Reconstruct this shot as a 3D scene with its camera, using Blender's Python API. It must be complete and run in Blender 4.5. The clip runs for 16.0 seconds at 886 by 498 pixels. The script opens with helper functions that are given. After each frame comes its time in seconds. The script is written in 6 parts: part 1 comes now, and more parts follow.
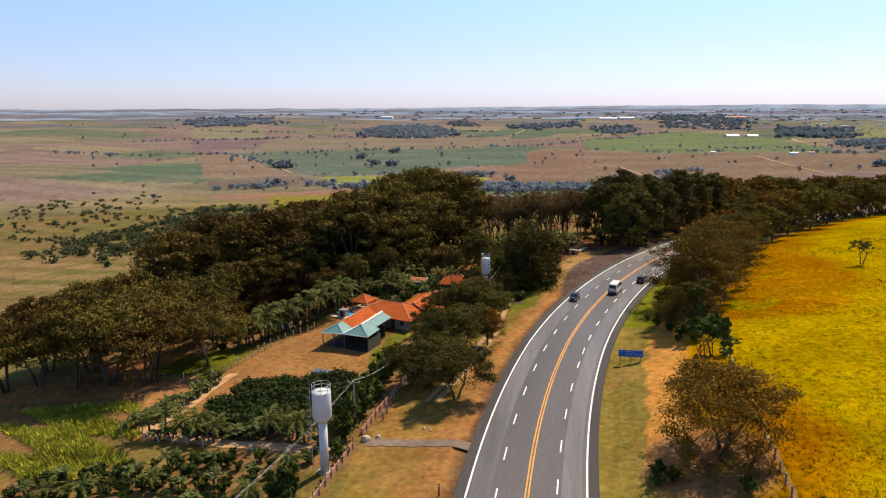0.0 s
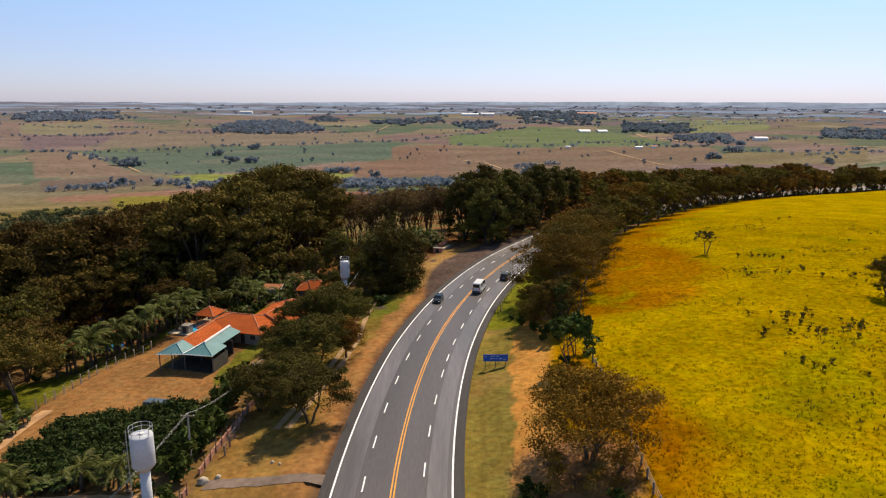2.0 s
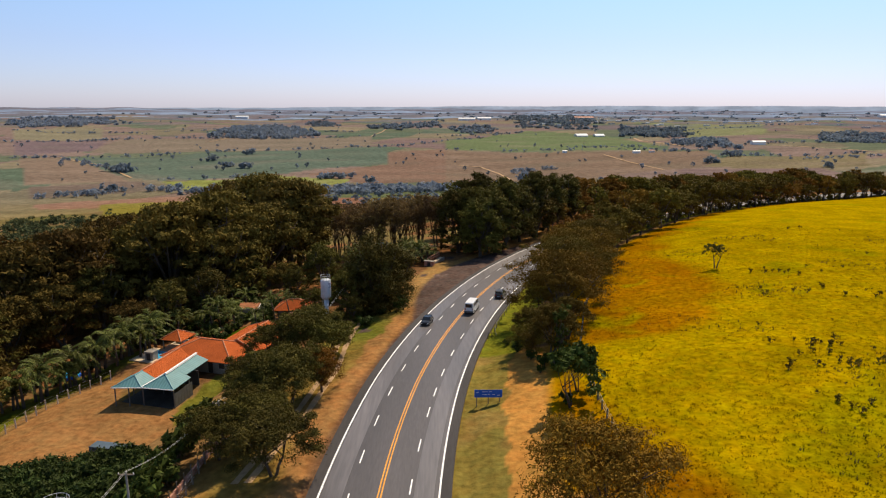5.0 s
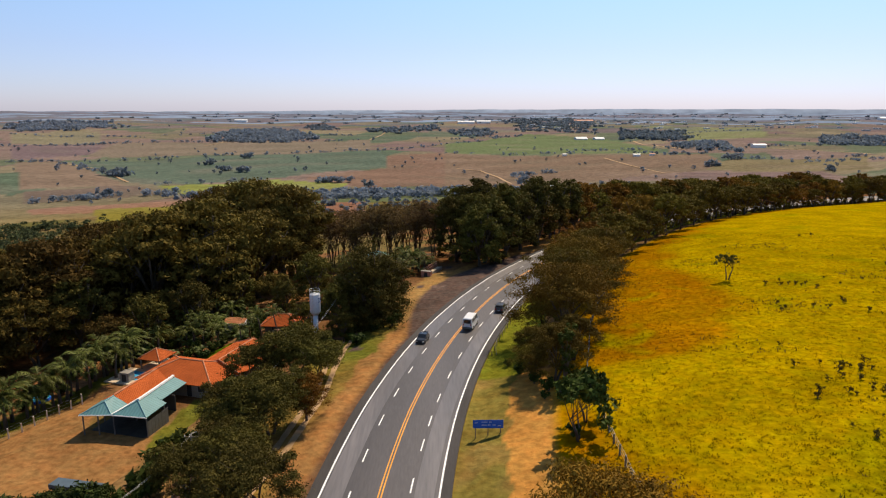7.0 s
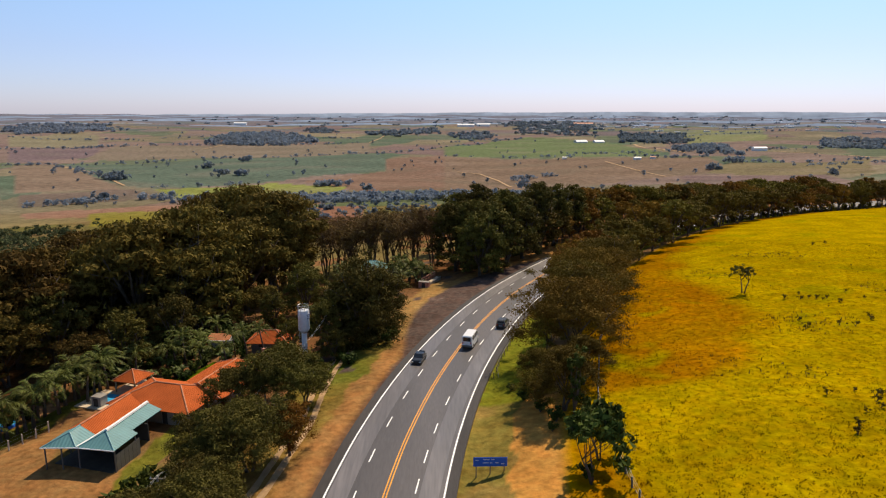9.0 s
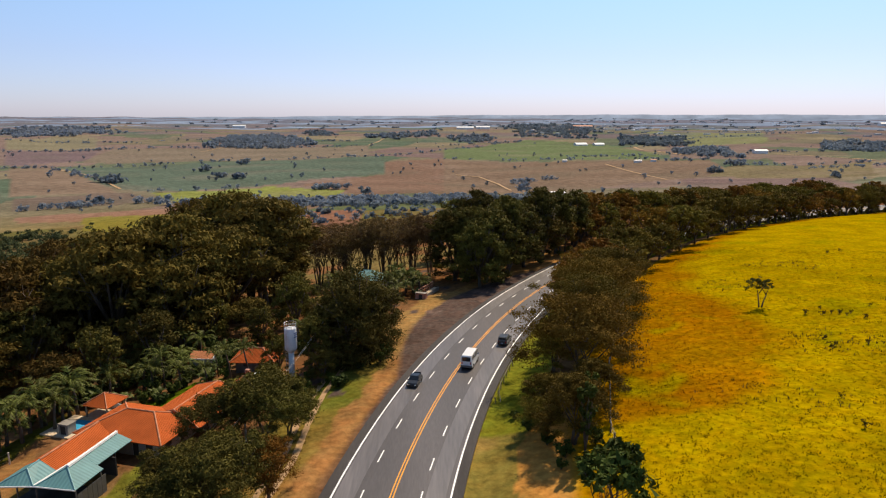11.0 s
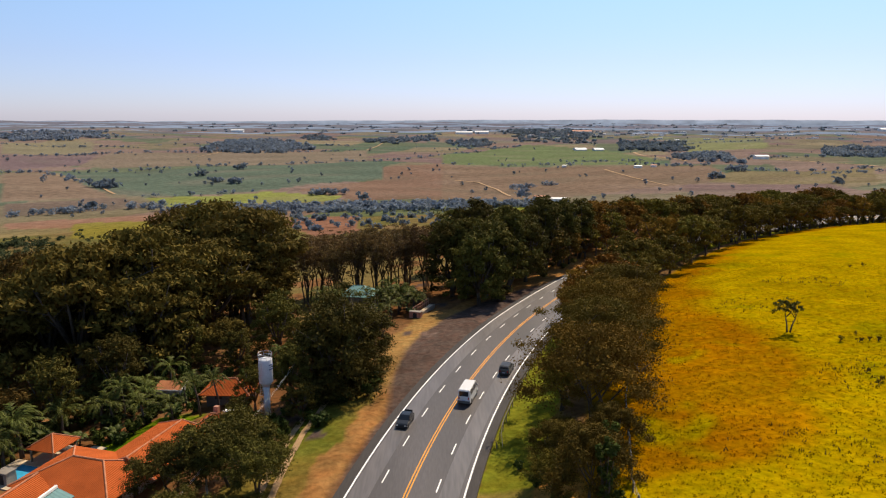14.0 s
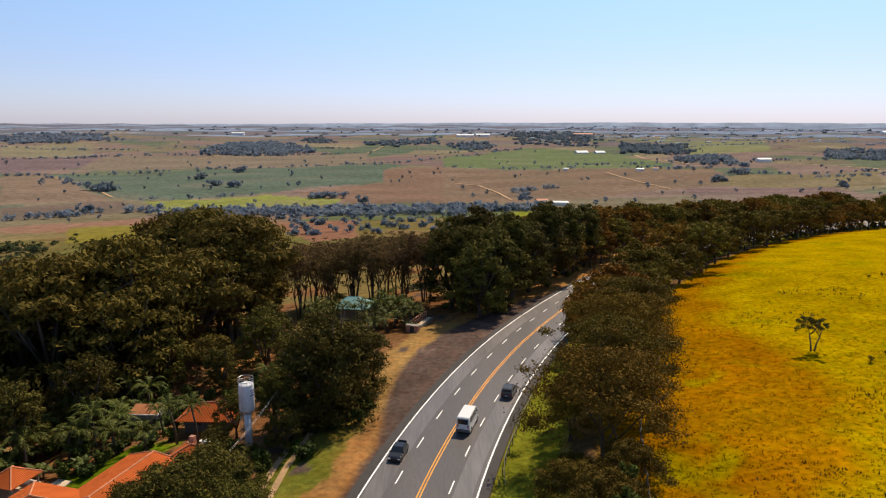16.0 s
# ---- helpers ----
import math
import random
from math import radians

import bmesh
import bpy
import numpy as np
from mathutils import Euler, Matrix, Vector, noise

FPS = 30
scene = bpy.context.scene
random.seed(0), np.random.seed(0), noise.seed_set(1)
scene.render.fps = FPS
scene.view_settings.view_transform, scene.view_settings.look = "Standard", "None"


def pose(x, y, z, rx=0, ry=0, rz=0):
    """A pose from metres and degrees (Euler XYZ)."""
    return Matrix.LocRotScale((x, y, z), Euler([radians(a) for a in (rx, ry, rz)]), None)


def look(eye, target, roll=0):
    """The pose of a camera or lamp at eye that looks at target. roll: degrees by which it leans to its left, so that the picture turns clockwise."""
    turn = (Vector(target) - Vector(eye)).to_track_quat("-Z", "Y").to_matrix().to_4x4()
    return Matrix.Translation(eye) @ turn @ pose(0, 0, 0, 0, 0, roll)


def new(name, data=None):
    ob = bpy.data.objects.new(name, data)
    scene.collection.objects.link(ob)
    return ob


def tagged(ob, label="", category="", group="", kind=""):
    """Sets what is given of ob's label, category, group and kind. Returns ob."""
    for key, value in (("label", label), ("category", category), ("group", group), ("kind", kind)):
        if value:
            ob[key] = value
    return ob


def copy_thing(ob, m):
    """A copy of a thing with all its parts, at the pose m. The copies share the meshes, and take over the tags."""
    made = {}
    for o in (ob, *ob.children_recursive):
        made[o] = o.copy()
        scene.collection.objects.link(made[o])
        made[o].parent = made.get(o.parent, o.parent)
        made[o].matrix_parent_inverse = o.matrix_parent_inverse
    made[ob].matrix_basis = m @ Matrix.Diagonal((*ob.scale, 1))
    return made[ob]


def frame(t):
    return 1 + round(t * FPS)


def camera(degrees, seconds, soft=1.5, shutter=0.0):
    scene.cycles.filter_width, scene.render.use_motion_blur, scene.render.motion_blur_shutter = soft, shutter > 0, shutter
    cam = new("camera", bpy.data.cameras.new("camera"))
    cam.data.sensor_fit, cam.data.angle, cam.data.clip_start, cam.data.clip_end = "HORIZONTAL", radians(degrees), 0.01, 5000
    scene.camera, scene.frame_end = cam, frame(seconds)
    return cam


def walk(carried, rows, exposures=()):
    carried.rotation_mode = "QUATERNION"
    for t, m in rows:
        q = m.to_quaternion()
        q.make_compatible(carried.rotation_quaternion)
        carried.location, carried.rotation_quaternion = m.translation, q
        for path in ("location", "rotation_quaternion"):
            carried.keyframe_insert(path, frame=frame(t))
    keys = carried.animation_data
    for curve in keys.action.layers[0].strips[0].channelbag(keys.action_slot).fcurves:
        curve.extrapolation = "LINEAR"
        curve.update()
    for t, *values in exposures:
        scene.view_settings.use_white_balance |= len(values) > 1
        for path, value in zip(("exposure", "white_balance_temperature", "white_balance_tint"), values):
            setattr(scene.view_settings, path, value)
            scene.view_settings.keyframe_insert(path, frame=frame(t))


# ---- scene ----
cam = camera(67.1, 16.0, 1.15)
PATH = [
    (0, (-2.292, -3.548, 44.185), (-2.686, -1.634, 43.758), -0.3),
    (0.5, (-2.024, -0.796, 43.776), (-2.14, 1.152, 43.339), -0.4),
    (1, (-1.781, 1.454, 43.732), (-1.822, 3.404, 43.29), 0.1),
    (1.5, (-1.413, 3.497, 43.702), (-1.423, 5.448, 43.261), 0.2),
    (2, (-1.049, 5.387, 43.714), (-1.055, 7.338, 43.274), 0.2),
    (2.5, (-0.722, 7.396, 43.74), (-0.725, 9.347, 43.303), 0.2),
    (3, (-0.421, 9.407, 43.73), (-0.421, 11.359, 43.294), 0.2),
    (3.5, (-0.131, 11.465, 43.701), (-0.13, 13.417, 43.267), 0.1),
    (4, (0.14, 13.501, 43.686), (0.141, 15.453, 43.254), 0.1),
    (6.5, (1.123, 24.234, 43.649), (1.126, 26.19, 43.229), 0.0),
    (7, (1.208, 26.384, 43.643), (1.211, 28.339, 43.225), -0.0),
    (7.5, (1.305, 28.611, 43.651), (1.308, 30.567, 43.234), -0.0),
    (8, (1.409, 30.834, 43.651), (1.411, 32.791, 43.236), -0.0),
    (8.5, (1.476, 33.15, 43.613), (1.479, 35.107, 43.201), -0.0),
    (9, (1.538, 35.501, 43.58), (1.542, 37.459, 43.17), -0.0),
    (11.5, (1.986, 46.634, 43.558), (1.992, 48.593, 43.158), 0.0),
    (12, (2.083, 48.806, 43.55), (2.091, 50.766, 43.152), 0.1),
    (12.5, (2.27, 50.99, 43.545), (2.277, 52.95, 43.148), 0.1),
    (13, (2.435, 53.211, 43.514), (2.443, 55.172, 43.12), 0.1),
    (13.5, (2.562, 55.396, 43.483), (2.571, 57.357, 43.091), 0.1),
    (14, (2.569, 57.605, 43.436), (2.578, 59.567, 43.047), 0.1),
    (14.5, (2.647, 59.754, 43.398), (2.656, 61.716, 43.01), 0.1),
    (15, (2.772, 61.858, 43.398), (2.78, 63.821, 43.013), 0.1),
    (15.5, (2.942, 64.058, 43.408), (2.949, 66.021, 43.025), 0.1),
    (16, (3.135, 66.333, 43.449), (3.141, 68.296, 43.068), 0.1),
]
walk(cam, [(t, look(eye, target, roll)) for t, eye, target, roll in PATH], [(0.0, 0.34), (0.4, 0.13), (1.0, 0.13), (16.0, 0.13)])

# Lie of the land: the road's centre line, and the height of the ground at any place.
def road_line():
    pts, x, y, h, s = [], -6.9, 72.0, 0.0, 0.0
    back = [(-6.9, 72.0 - 4.0 * k, 0.0, -4.0 * k) for k in range(60, 0, -1)]
    while s < 1500:
        pts.append((x, y, h, s))
        h += 4.0 / (320.0 if h < radians(23.6) else 520.0) if h < radians(60) else 0.0
        x, y, s = x + 4.0 * math.sin(h), y + 4.0 * math.cos(h), s + 4.0
    return np.array(back + pts)


ROAD = road_line()
YARD = radians(15.5)
# Levelled ground: middle, half sizes along the house, height.
PADS = ((-43.6, 129.5, 7.0, 13.0, -4.5), (-51.0, 112.5, 9.0, 5.0, -5.7), (-47.6, 120.8, 6.5, 4.5, -5.4), (-38.5, 148.5, 5.5, 7.5, -4.4), (-54.2, 144.3, 6.0, 7.5, -5.3))


def near_road(x, y):
    """Distance along the road and to the right of it, for arrays of places."""
    x, y = np.atleast_1d(np.asarray(x, float)), np.atleast_1d(np.asarray(y, float))
    s, d = np.empty_like(x), np.empty_like(x)
    for a in range(0, len(x), 20000):
        px, py = x[a:a + 20000, None], y[a:a + 20000, None]
        k = ((px - ROAD[None, :, 0]) ** 2 + (py - ROAD[None, :, 1]) ** 2).argmin(1)
        r = ROAD[k]
        ex, ey = px[:, 0] - r[:, 0], py[:, 0] - r[:, 1]
        along = ex * np.sin(r[:, 2]) + ey * np.cos(r[:, 2])
        s[a:a + 20000] = r[:, 3] + along
        d[a:a + 20000] = ex * np.cos(r[:, 2]) - ey * np.sin(r[:, 2])
        off = np.abs(along) > 6
        d[a:a + 20000] = np.where(off, np.sign(d[a:a + 20000]) * np.hypot(ex, ey), d[a:a + 20000])
    return s, d


def road_z(s):
    return np.interp(s, [-300, 0, 45, 132, 277, 450, 700, 1500], [1.0, 0.0, 0.0, -2.0, -7.5, -14.5, -22, -26])


def waves(x, y):
    return (np.sin(x / 310 + 1.1) * np.cos(y / 270 + 0.4) + 0.6 * np.sin(x / 131 - y / 170) + 0.35 * np.cos(x / 67 + y / 83 + 2))


def terrain(x, y):
    s, d = near_road(x, y)
    x, y = np.atleast_1d(np.asarray(x, float)), np.atleast_1d(np.asarray(y, float))
    a = np.abs(d)
    left = -85 * (1 - np.exp(-np.maximum(0, a - 10) / 650))
    right = 10 * (1 - np.exp(-np.maximum(0, a - 11) / 42)) - 95 * (1 - np.exp(-np.maximum(0, a - 120) / 650))
    r = np.hypot(x, y - 60)
    rise = 130 * np.maximum(0, r - 800) / 4100
    rise -= 20 * np.clip((r - 3000) / 1900, 0, 1)
    roll = waves(x, y) * np.clip((r - 250) / 900, 0, 1) * 5.0
    rough = 0.12 * np.sin(x / 3.1 + 0.6 * np.sin(y / 4.3)) * np.cos(y / 3.7 + 1) * np.clip((a - 16) / 10, 0, 1)
    hummocks = 0.10 * np.sin(x / 0.83 + 1.3 * np.sin(y / 2.3)) * np.sin(y / 0.71 + 1.1 * np.sin(x / 1.9)) * np.clip((d - 24) / 4, 0, 1) * np.clip((190 - r) / 60, 0, 1)
    z = road_z(s) + np.where(d < 0, left, right) + rise + roll + rough + hummocks
    for cx, cy, hx, hy, level in PADS:
        ux, uy = (x - cx) * math.cos(YARD) - (y - cy) * math.sin(YARD), (x - cx) * math.sin(YARD) + (y - cy) * math.cos(YARD)
        w = np.clip(1 - np.maximum(np.abs(ux) - hx, np.abs(uy) - hy) / 4.0, 0, 1)
        w = w * w * (3 - 2 * w)
        z = z * (1 - w) + level * w
    return z


def ground_z(x, y):
    return float(terrain(x, y)[0])

# ---- light ----
SUN_FROM = Vector((0.38, 0.68, 1.0)).normalized()
sun_data = bpy.data.lights.new("sun", "SUN")
sun_data.energy, sun_data.angle, sun_data.color = 5.0, radians(0.55), (1.0, 0.825, 0.60)
sun = new("sun", sun_data)
sun.matrix_world = look(SUN_FROM * 300, (0, 0, 0))
world = bpy.data.worlds.new("sky")
world.use_nodes = True
scene.world = world
sky = world.node_tree.nodes.new("ShaderNodeTexSky")
sky.sky_type, sky.sun_disc = "NISHITA", False
sky.sun_elevation = math.asin(SUN_FROM.z)
sky.sun_rotation = math.atan2(SUN_FROM.x, SUN_FROM.y)
sky.air_density, sky.dust_density, sky.ozone_density, sky.altitude = 1.0, 0.3, 4.0, 600
background = world.node_tree.nodes["Background"]
background.inputs["Strength"].default_value = 0.098
tint = world.node_tree.nodes.new("ShaderNodeMix")
tint.data_type, tint.blend_type = "RGBA", "MULTIPLY"
tint.inputs["Factor"].default_value = 1.0
# Clear overhead, thin pale lavender haze towards the horizon.
rise_at = world.node_tree.nodes.new("ShaderNodeTexCoord")
rise_z = world.node_tree.nodes.new("ShaderNodeSeparateXYZ")
rise_ramp = world.node_tree.nodes.new("ShaderNodeValToRGB")
rise_ramp.color_ramp.elements[0].position, rise_ramp.color_ramp.elements[0].color = 0.0, (0.845, 0.85, 1.23, 1)
rise_ramp.color_ramp.elements[1].position, rise_ramp.color_ramp.elements[1].color = 0.40, (1.50, 1.40, 1.24, 1)
for at_rise, haze in ((0.08, (1.10, 1.02, 1.22, 1)), (0.17, (1.36, 1.32, 1.33, 1))):
    rise_ramp.color_ramp.elements.new(at_rise).color = haze
world.node_tree.links.new(rise_at.outputs["Generated"], rise_z.inputs[0])
world.node_tree.links.new(rise_z.outputs["Z"], rise_ramp.inputs[0])
world.node_tree.links.new(rise_ramp.outputs[0], tint.inputs["B"])
world.node_tree.links.new(sky.outputs[0], tint.inputs["A"])
world.node_tree.links.new(tint.outputs["Result"], background.inputs[0])

# ---- materials ----


def shade(name, colour, rough=0.8, metal=0.0, vary=0.25, grain=6.0, bump=0.0, fine=40.0, island=0.0, randomly=0.0, through_light=0.0, stretch=(1, 1, 1), spec=0.3):
    """A surface with two scales of colour variation and fine relief, in the object's own metres."""
    m = bpy.data.materials.new(name)
    m.use_nodes = True
    nt = m.node_tree
    b = nt.nodes["Principled BSDF"]
    b.inputs["Roughness"].default_value, b.inputs["Metallic"].default_value = rough, metal
    b.inputs["Specular IOR Level"].default_value = spec
    geo = nt.nodes.new("ShaderNodeTexCoord")
    place = nt.nodes.new("ShaderNodeMapping")
    place.inputs["Scale"].default_value = stretch
    nt.links.new(geo.outputs["Object"], place.inputs[0])

    def noise_at(scale, detail):
        n = nt.nodes.new("ShaderNodeTexNoise")
        n.inputs["Scale"].default_value, n.inputs["Detail"].default_value = scale, detail
        nt.links.new(place.outputs[0], n.inputs["Vector"])
        return n.outputs[0]

    def blend(kind, a, b2, f=1.0):
        mx = nt.nodes.new("ShaderNodeMix")
        mx.data_type, mx.blend_type = "RGBA", kind
        mx.inputs["Factor"].default_value = f
        for sock, v in ((mx.inputs["A"], a), (mx.inputs["B"], b2)):
            if isinstance(v, tuple):
                sock.default_value = (*v, 1.0)
            else:
                nt.links.new(v, sock)
        return mx.outputs["Result"]

    def spread(source, low, high):
        r = nt.nodes.new("ShaderNodeMapRange")
        r.inputs["From Min"].default_value, r.inputs["From Max"].default_value = 0.3, 0.7
        r.inputs["To Min"].default_value, r.inputs["To Max"].default_value = low, high
        nt.links.new(source, r.inputs["Value"])
        return r.outputs[0]

    if colour == "attribute":
        at = nt.nodes.new("ShaderNodeAttribute")
        at.attribute_name = "soil"
        base = at.outputs["Color"]
    else:
        base = colour
    c = blend("MULTIPLY", base, spread(noise_at(1.0 / grain, 5), 1 - vary, 1 + vary))
    if colour == "attribute":
        ramp = nt.nodes.new("ShaderNodeValToRGB")
        ramp.color_ramp.elements[0].position, ramp.color_ramp.elements[1].position = 0.36, 0.64
        ramp.color_ramp.elements[0].color, ramp.color_ramp.elements[1].color = (1.05, 0.96, 0.92, 1), (0.97, 1.02, 1.03, 1)
        nt.links.new(noise_at(0.42, 6), ramp.inputs[0])
        c = blend("MULTIPLY", c, ramp.outputs[0])
        c = blend("MULTIPLY", c, spread(noise_at(0.9, 6), 0.74, 1.24))
    c = blend("MULTIPLY", c, spread(noise_at(fine, 3), 1 - vary * 0.5, 1 + vary * 0.5))
    if island:
        g = nt.nodes.new("ShaderNodeNewGeometry")
        r = nt.nodes.new("ShaderNodeMapRange")
        r.inputs["To Min"].default_value, r.inputs["To Max"].default_value = 1 - island, 1 + island
        nt.links.new(g.outputs["Random Per Island"], r.inputs["Value"])
        c = blend("MULTIPLY", c, r.outputs[0])
    if randomly:
        o = nt.nodes.new("ShaderNodeObjectInfo")
        h = nt.nodes.new("ShaderNodeHueSaturation")
        for key, low, high in (("Value", 1 - randomly, 1 + randomly), ("Hue", 0.5 - randomly * 0.06, 0.5 + randomly * 0.06)):
            r = nt.nodes.new("ShaderNodeMapRange")
            r.inputs["To Min"].default_value, r.inputs["To Max"].default_value = low, high
            nt.links.new(o.outputs["Random"], r.inputs["Value"])
            nt.links.new(r.outputs[0], h.inputs[key])
        nt.links.new(c, h.inputs["Color"])
        c = h.outputs[0]
    nt.links.new(c, b.inputs["Base Color"])
    if bump:
        bp = nt.nodes.new("ShaderNodeBump")
        bp.inputs["Strength"].default_value, bp.inputs["Distance"].default_value = 1.0, bump
        nt.links.new(noise_at(fine, 4), bp.inputs["Height"])
        nt.links.new(bp.outputs[0], b.inputs["Normal"])
    if through_light:
        tr = nt.nodes.new("ShaderNodeBsdfTranslucent")
        nt.links.new(c, tr.inputs[0])
        mx = nt.nodes.new("ShaderNodeMixShader")
        mx.inputs[0].default_value = through_light
        nt.links.new(b.outputs[0], mx.inputs[1])
        nt.links.new(tr.outputs[0], mx.inputs[2])
        nt.links.new(mx.outputs[0], nt.nodes["Material Output"].inputs["Surface"])
    return m


def ribbed(name, colour, pitch, depth, rough, axis="X", vary=0.15, metal=0.0, spec=0.06):
    """Roof sheet or tile courses: rounded ribs running down the slope."""
    m = shade(name, colour, rough, metal, vary, 2.5, 0, 9.0, spec=spec)
    nt = m.node_tree
    wave = nt.nodes.new("ShaderNodeTexWave")
    wave.bands_direction = axis
    wave.inputs["Scale"].default_value = 0.314 / pitch
    wave.inputs["Distortion"].default_value = 0.25
    co = nt.nodes.new("ShaderNodeUVMap")
    co.uv_map = "slope"
    nt.links.new(co.outputs[0], wave.inputs["Vector"])
    bp = nt.nodes.new("ShaderNodeBump")
    bp.inputs["Distance"].default_value = depth
    nt.links.new(wave.outputs["Fac"], bp.inputs["Height"])
    nt.links.new(bp.outputs[0], nt.nodes["Principled BSDF"].inputs["Normal"])
    return m


SOIL = shade("soil", "attribute", 0.95, 0, 0.22, 9.0, 0.22, 1.1, spec=0.0)
ASPHALT = shade("asphalt", (0.066, 0.057, 0.057), 0.50, 0, 0.34, 9.0, 0.004, 5.0, stretch=(1, 0.12, 1), spec=0.45)
WORN = shade("worn_asphalt", (0.108, 0.097, 0.096), 0.44, 0, 0.42, 5.0, 0.004, 3.0, stretch=(1, 0.07, 1), spec=0.55)
SHOULDER = shade("dark_shoulder", (0.040, 0.035, 0.034), 0.8, 0, 0.3, 6.0, 0.006, 4.0, stretch=(1, 0.15, 1))
GRAVEL = shade("gravel", (0.165, 0.120, 0.092), 0.9, 0, 0.4, 5.0, 0.02, 1.2)
WHITE_LINE = shade("white_road_paint", (0.86, 0.85, 0.83), 0.6, 0, 0.12, 3.0)
YELLOW_LINE = shade("yellow_road_paint", (0.72, 0.31, 0.03), 0.6, 0, 0.12, 3.0)
EARTH = shade("bare_earth", (0.46, 0.27, 0.13), 0.95, 0, 0.25, 3.0, 0.02, 2.0)
RUT = shade("pale_track", (0.38, 0.245, 0.125), 0.95, 0, 0.25, 3.0, 0.02, 2.0)
TILE = ribbed("clay_tile", (0.44, 0.100, 0.025), 0.24, 0.06, 0.85)
TILE_CAP = shade("ridge_tile", (0.50, 0.21, 0.11), 0.9, 0, 0.25, 1.0)
TILE_OLD = ribbed("old_clay_tile", (0.42, 0.17, 0.08), 0.24, 0.06, 0.9)
TEAL = ribbed("teal_sheet", (0.105, 0.235, 0.245), 0.5, 0.03, 0.5, vary=0.12, metal=0.0, spec=0.3)
TEAL_CAP = shade("teal_trim", (0.17, 0.34, 0.35), 0.5, 0, 0.1, 2.0)
GUTTER = shade("white_sheet", (0.75, 0.75, 0.73), 0.4, 0, 0.1, 1.0)
# Plaster colour lowered to include the shade beneath the farmhouse eaves.
WALL = shade("plaster", (0.26, 0.235, 0.205), 0.9, 0, 0.14, 1.5, 0.004, 8.0)
WALL_GREY = shade("grey_panel", (0.27, 0.26, 0.24), 0.9, 0, 0.22, 1.0, 0.004, 8.0)
BRICKY = shade("red_wall", (0.40, 0.20, 0.14), 0.9, 0, 0.25, 1.0, 0.005, 6.0)
DARK = shade("dark_opening", (0.035, 0.033, 0.032), 0.6, 0, 0.1, 1.0)
POST = shade("painted_post", (0.12, 0.115, 0.11), 0.6, 0, 0.2, 1.0)
WOOD = shade("grey_wood", (0.20, 0.16, 0.12), 0.9, 0, 0.3, 0.8, 0.005, 12.0, stretch=(1, 1, 0.1))
TANK = shade("white_tank_paint", (0.54, 0.56, 0.60), 0.5, 0, 0.10, 2.0, 0.002, 4.0)
STEEL = shade("galvanised_steel", (0.45, 0.46, 0.47), 0.45, 0.7, 0.15, 0.7)
# Rail colour darkened to stand for the side turned from the sun.
RAIL = shade("guardrail_steel", (0.24, 0.22, 0.205), 0.55, 0.2, 0.2, 0.7)
SIGN_BLUE = shade("blue_sign", (0.012, 0.10, 0.50), 0.5, 0, 0.06, 2.0)
SIGN_WHITE = shade("white_sign", (0.42, 0.50, 0.66), 0.5, 0, 0.05, 2.0)
WATER = shade("pool_water", (0.05, 0.36, 0.62), 0.08, 0, 0.1, 2.0, 0.01, 1.5, spec=0.5)
PAVING = shade("pale_paving", (0.52, 0.42, 0.30), 0.85, 0, 0.15, 1.2, 0.003, 5.0)
BARK = shade("bark", (0.085, 0.066, 0.050), 0.95, 0, 0.35, 0.7, 0.02, 9.0, stretch=(1, 1, 0.25))
TWIG = shade("bare_twigs", (0.105, 0.072, 0.046), 0.95, 0, 0.3, 0.7, 0, 9.0, island=0.3)
LEAF_OLIVE = shade("olive_leaves", (0.118, 0.088, 0.014), 0.75, 0, 0.3, 2.2, 0, 1.1, island=0.2, randomly=0.25, through_light=0.13, spec=0.04)
LEAF_BROWN = shade("browning_leaves", (0.185, 0.095, 0.014), 0.8, 0, 0.3, 2.2, 0, 1.1, island=0.2, randomly=0.2, through_light=0.13, spec=0.04)
LEAF_FOREST = shade("forest_leaves", (0.100, 0.067, 0.015), 0.75, 0, 0.3, 2.2, 0, 1.1, island=0.2, randomly=0.3, through_light=0.13, spec=0.04)
LEAF_ROW = shade("warm_olive_leaves", (0.130, 0.076, 0.013), 0.8, 0, 0.3, 3.0, 0, 1.1, island=0.2, randomly=0.25, through_light=0.12, spec=0.04)
LEAF_DRY = shade("dry_leaves", (0.150, 0.095, 0.035), 0.8, 0, 0.3, 2.2, 0, 1.1, island=0.4, randomly=0.2, through_light=0.3, spec=0.2)
LEAF_DARK = shade("dark_leaves", (0.090, 0.076, 0.016), 0.7, 0, 0.3, 2.5, 0, 1.1, island=0.2, randomly=0.25, through_light=0.13, spec=0.04)
LEAF_BROAD = shade("broad_leaves", (0.055, 0.072, 0.014), 0.6, 0, 0.25, 1.5, 0, 1.5, island=0.35, randomly=0.2, through_light=0.13, spec=0.04)
LEAF_PALM = shade("palm_leaves", (0.092, 0.102, 0.021), 0.5, 0, 0.25, 1.5, 0, 1.5, island=0.5, randomly=0.2, through_light=0.2, spec=0.07)
LEAF_CANE = shade("cane_leaves", (0.300, 0.310, 0.034), 0.7, 0, 0.4, 4.0, 0, 1.0, island=0.45, through_light=0.3, spec=0.05)
LEAF_SCRUB = shade("scrub_leaves", (0.075, 0.088, 0.040), 0.85, 0, 0.3, 9.0, 0, 0.3, island=0.35, through_light=0.2, spec=0.03)
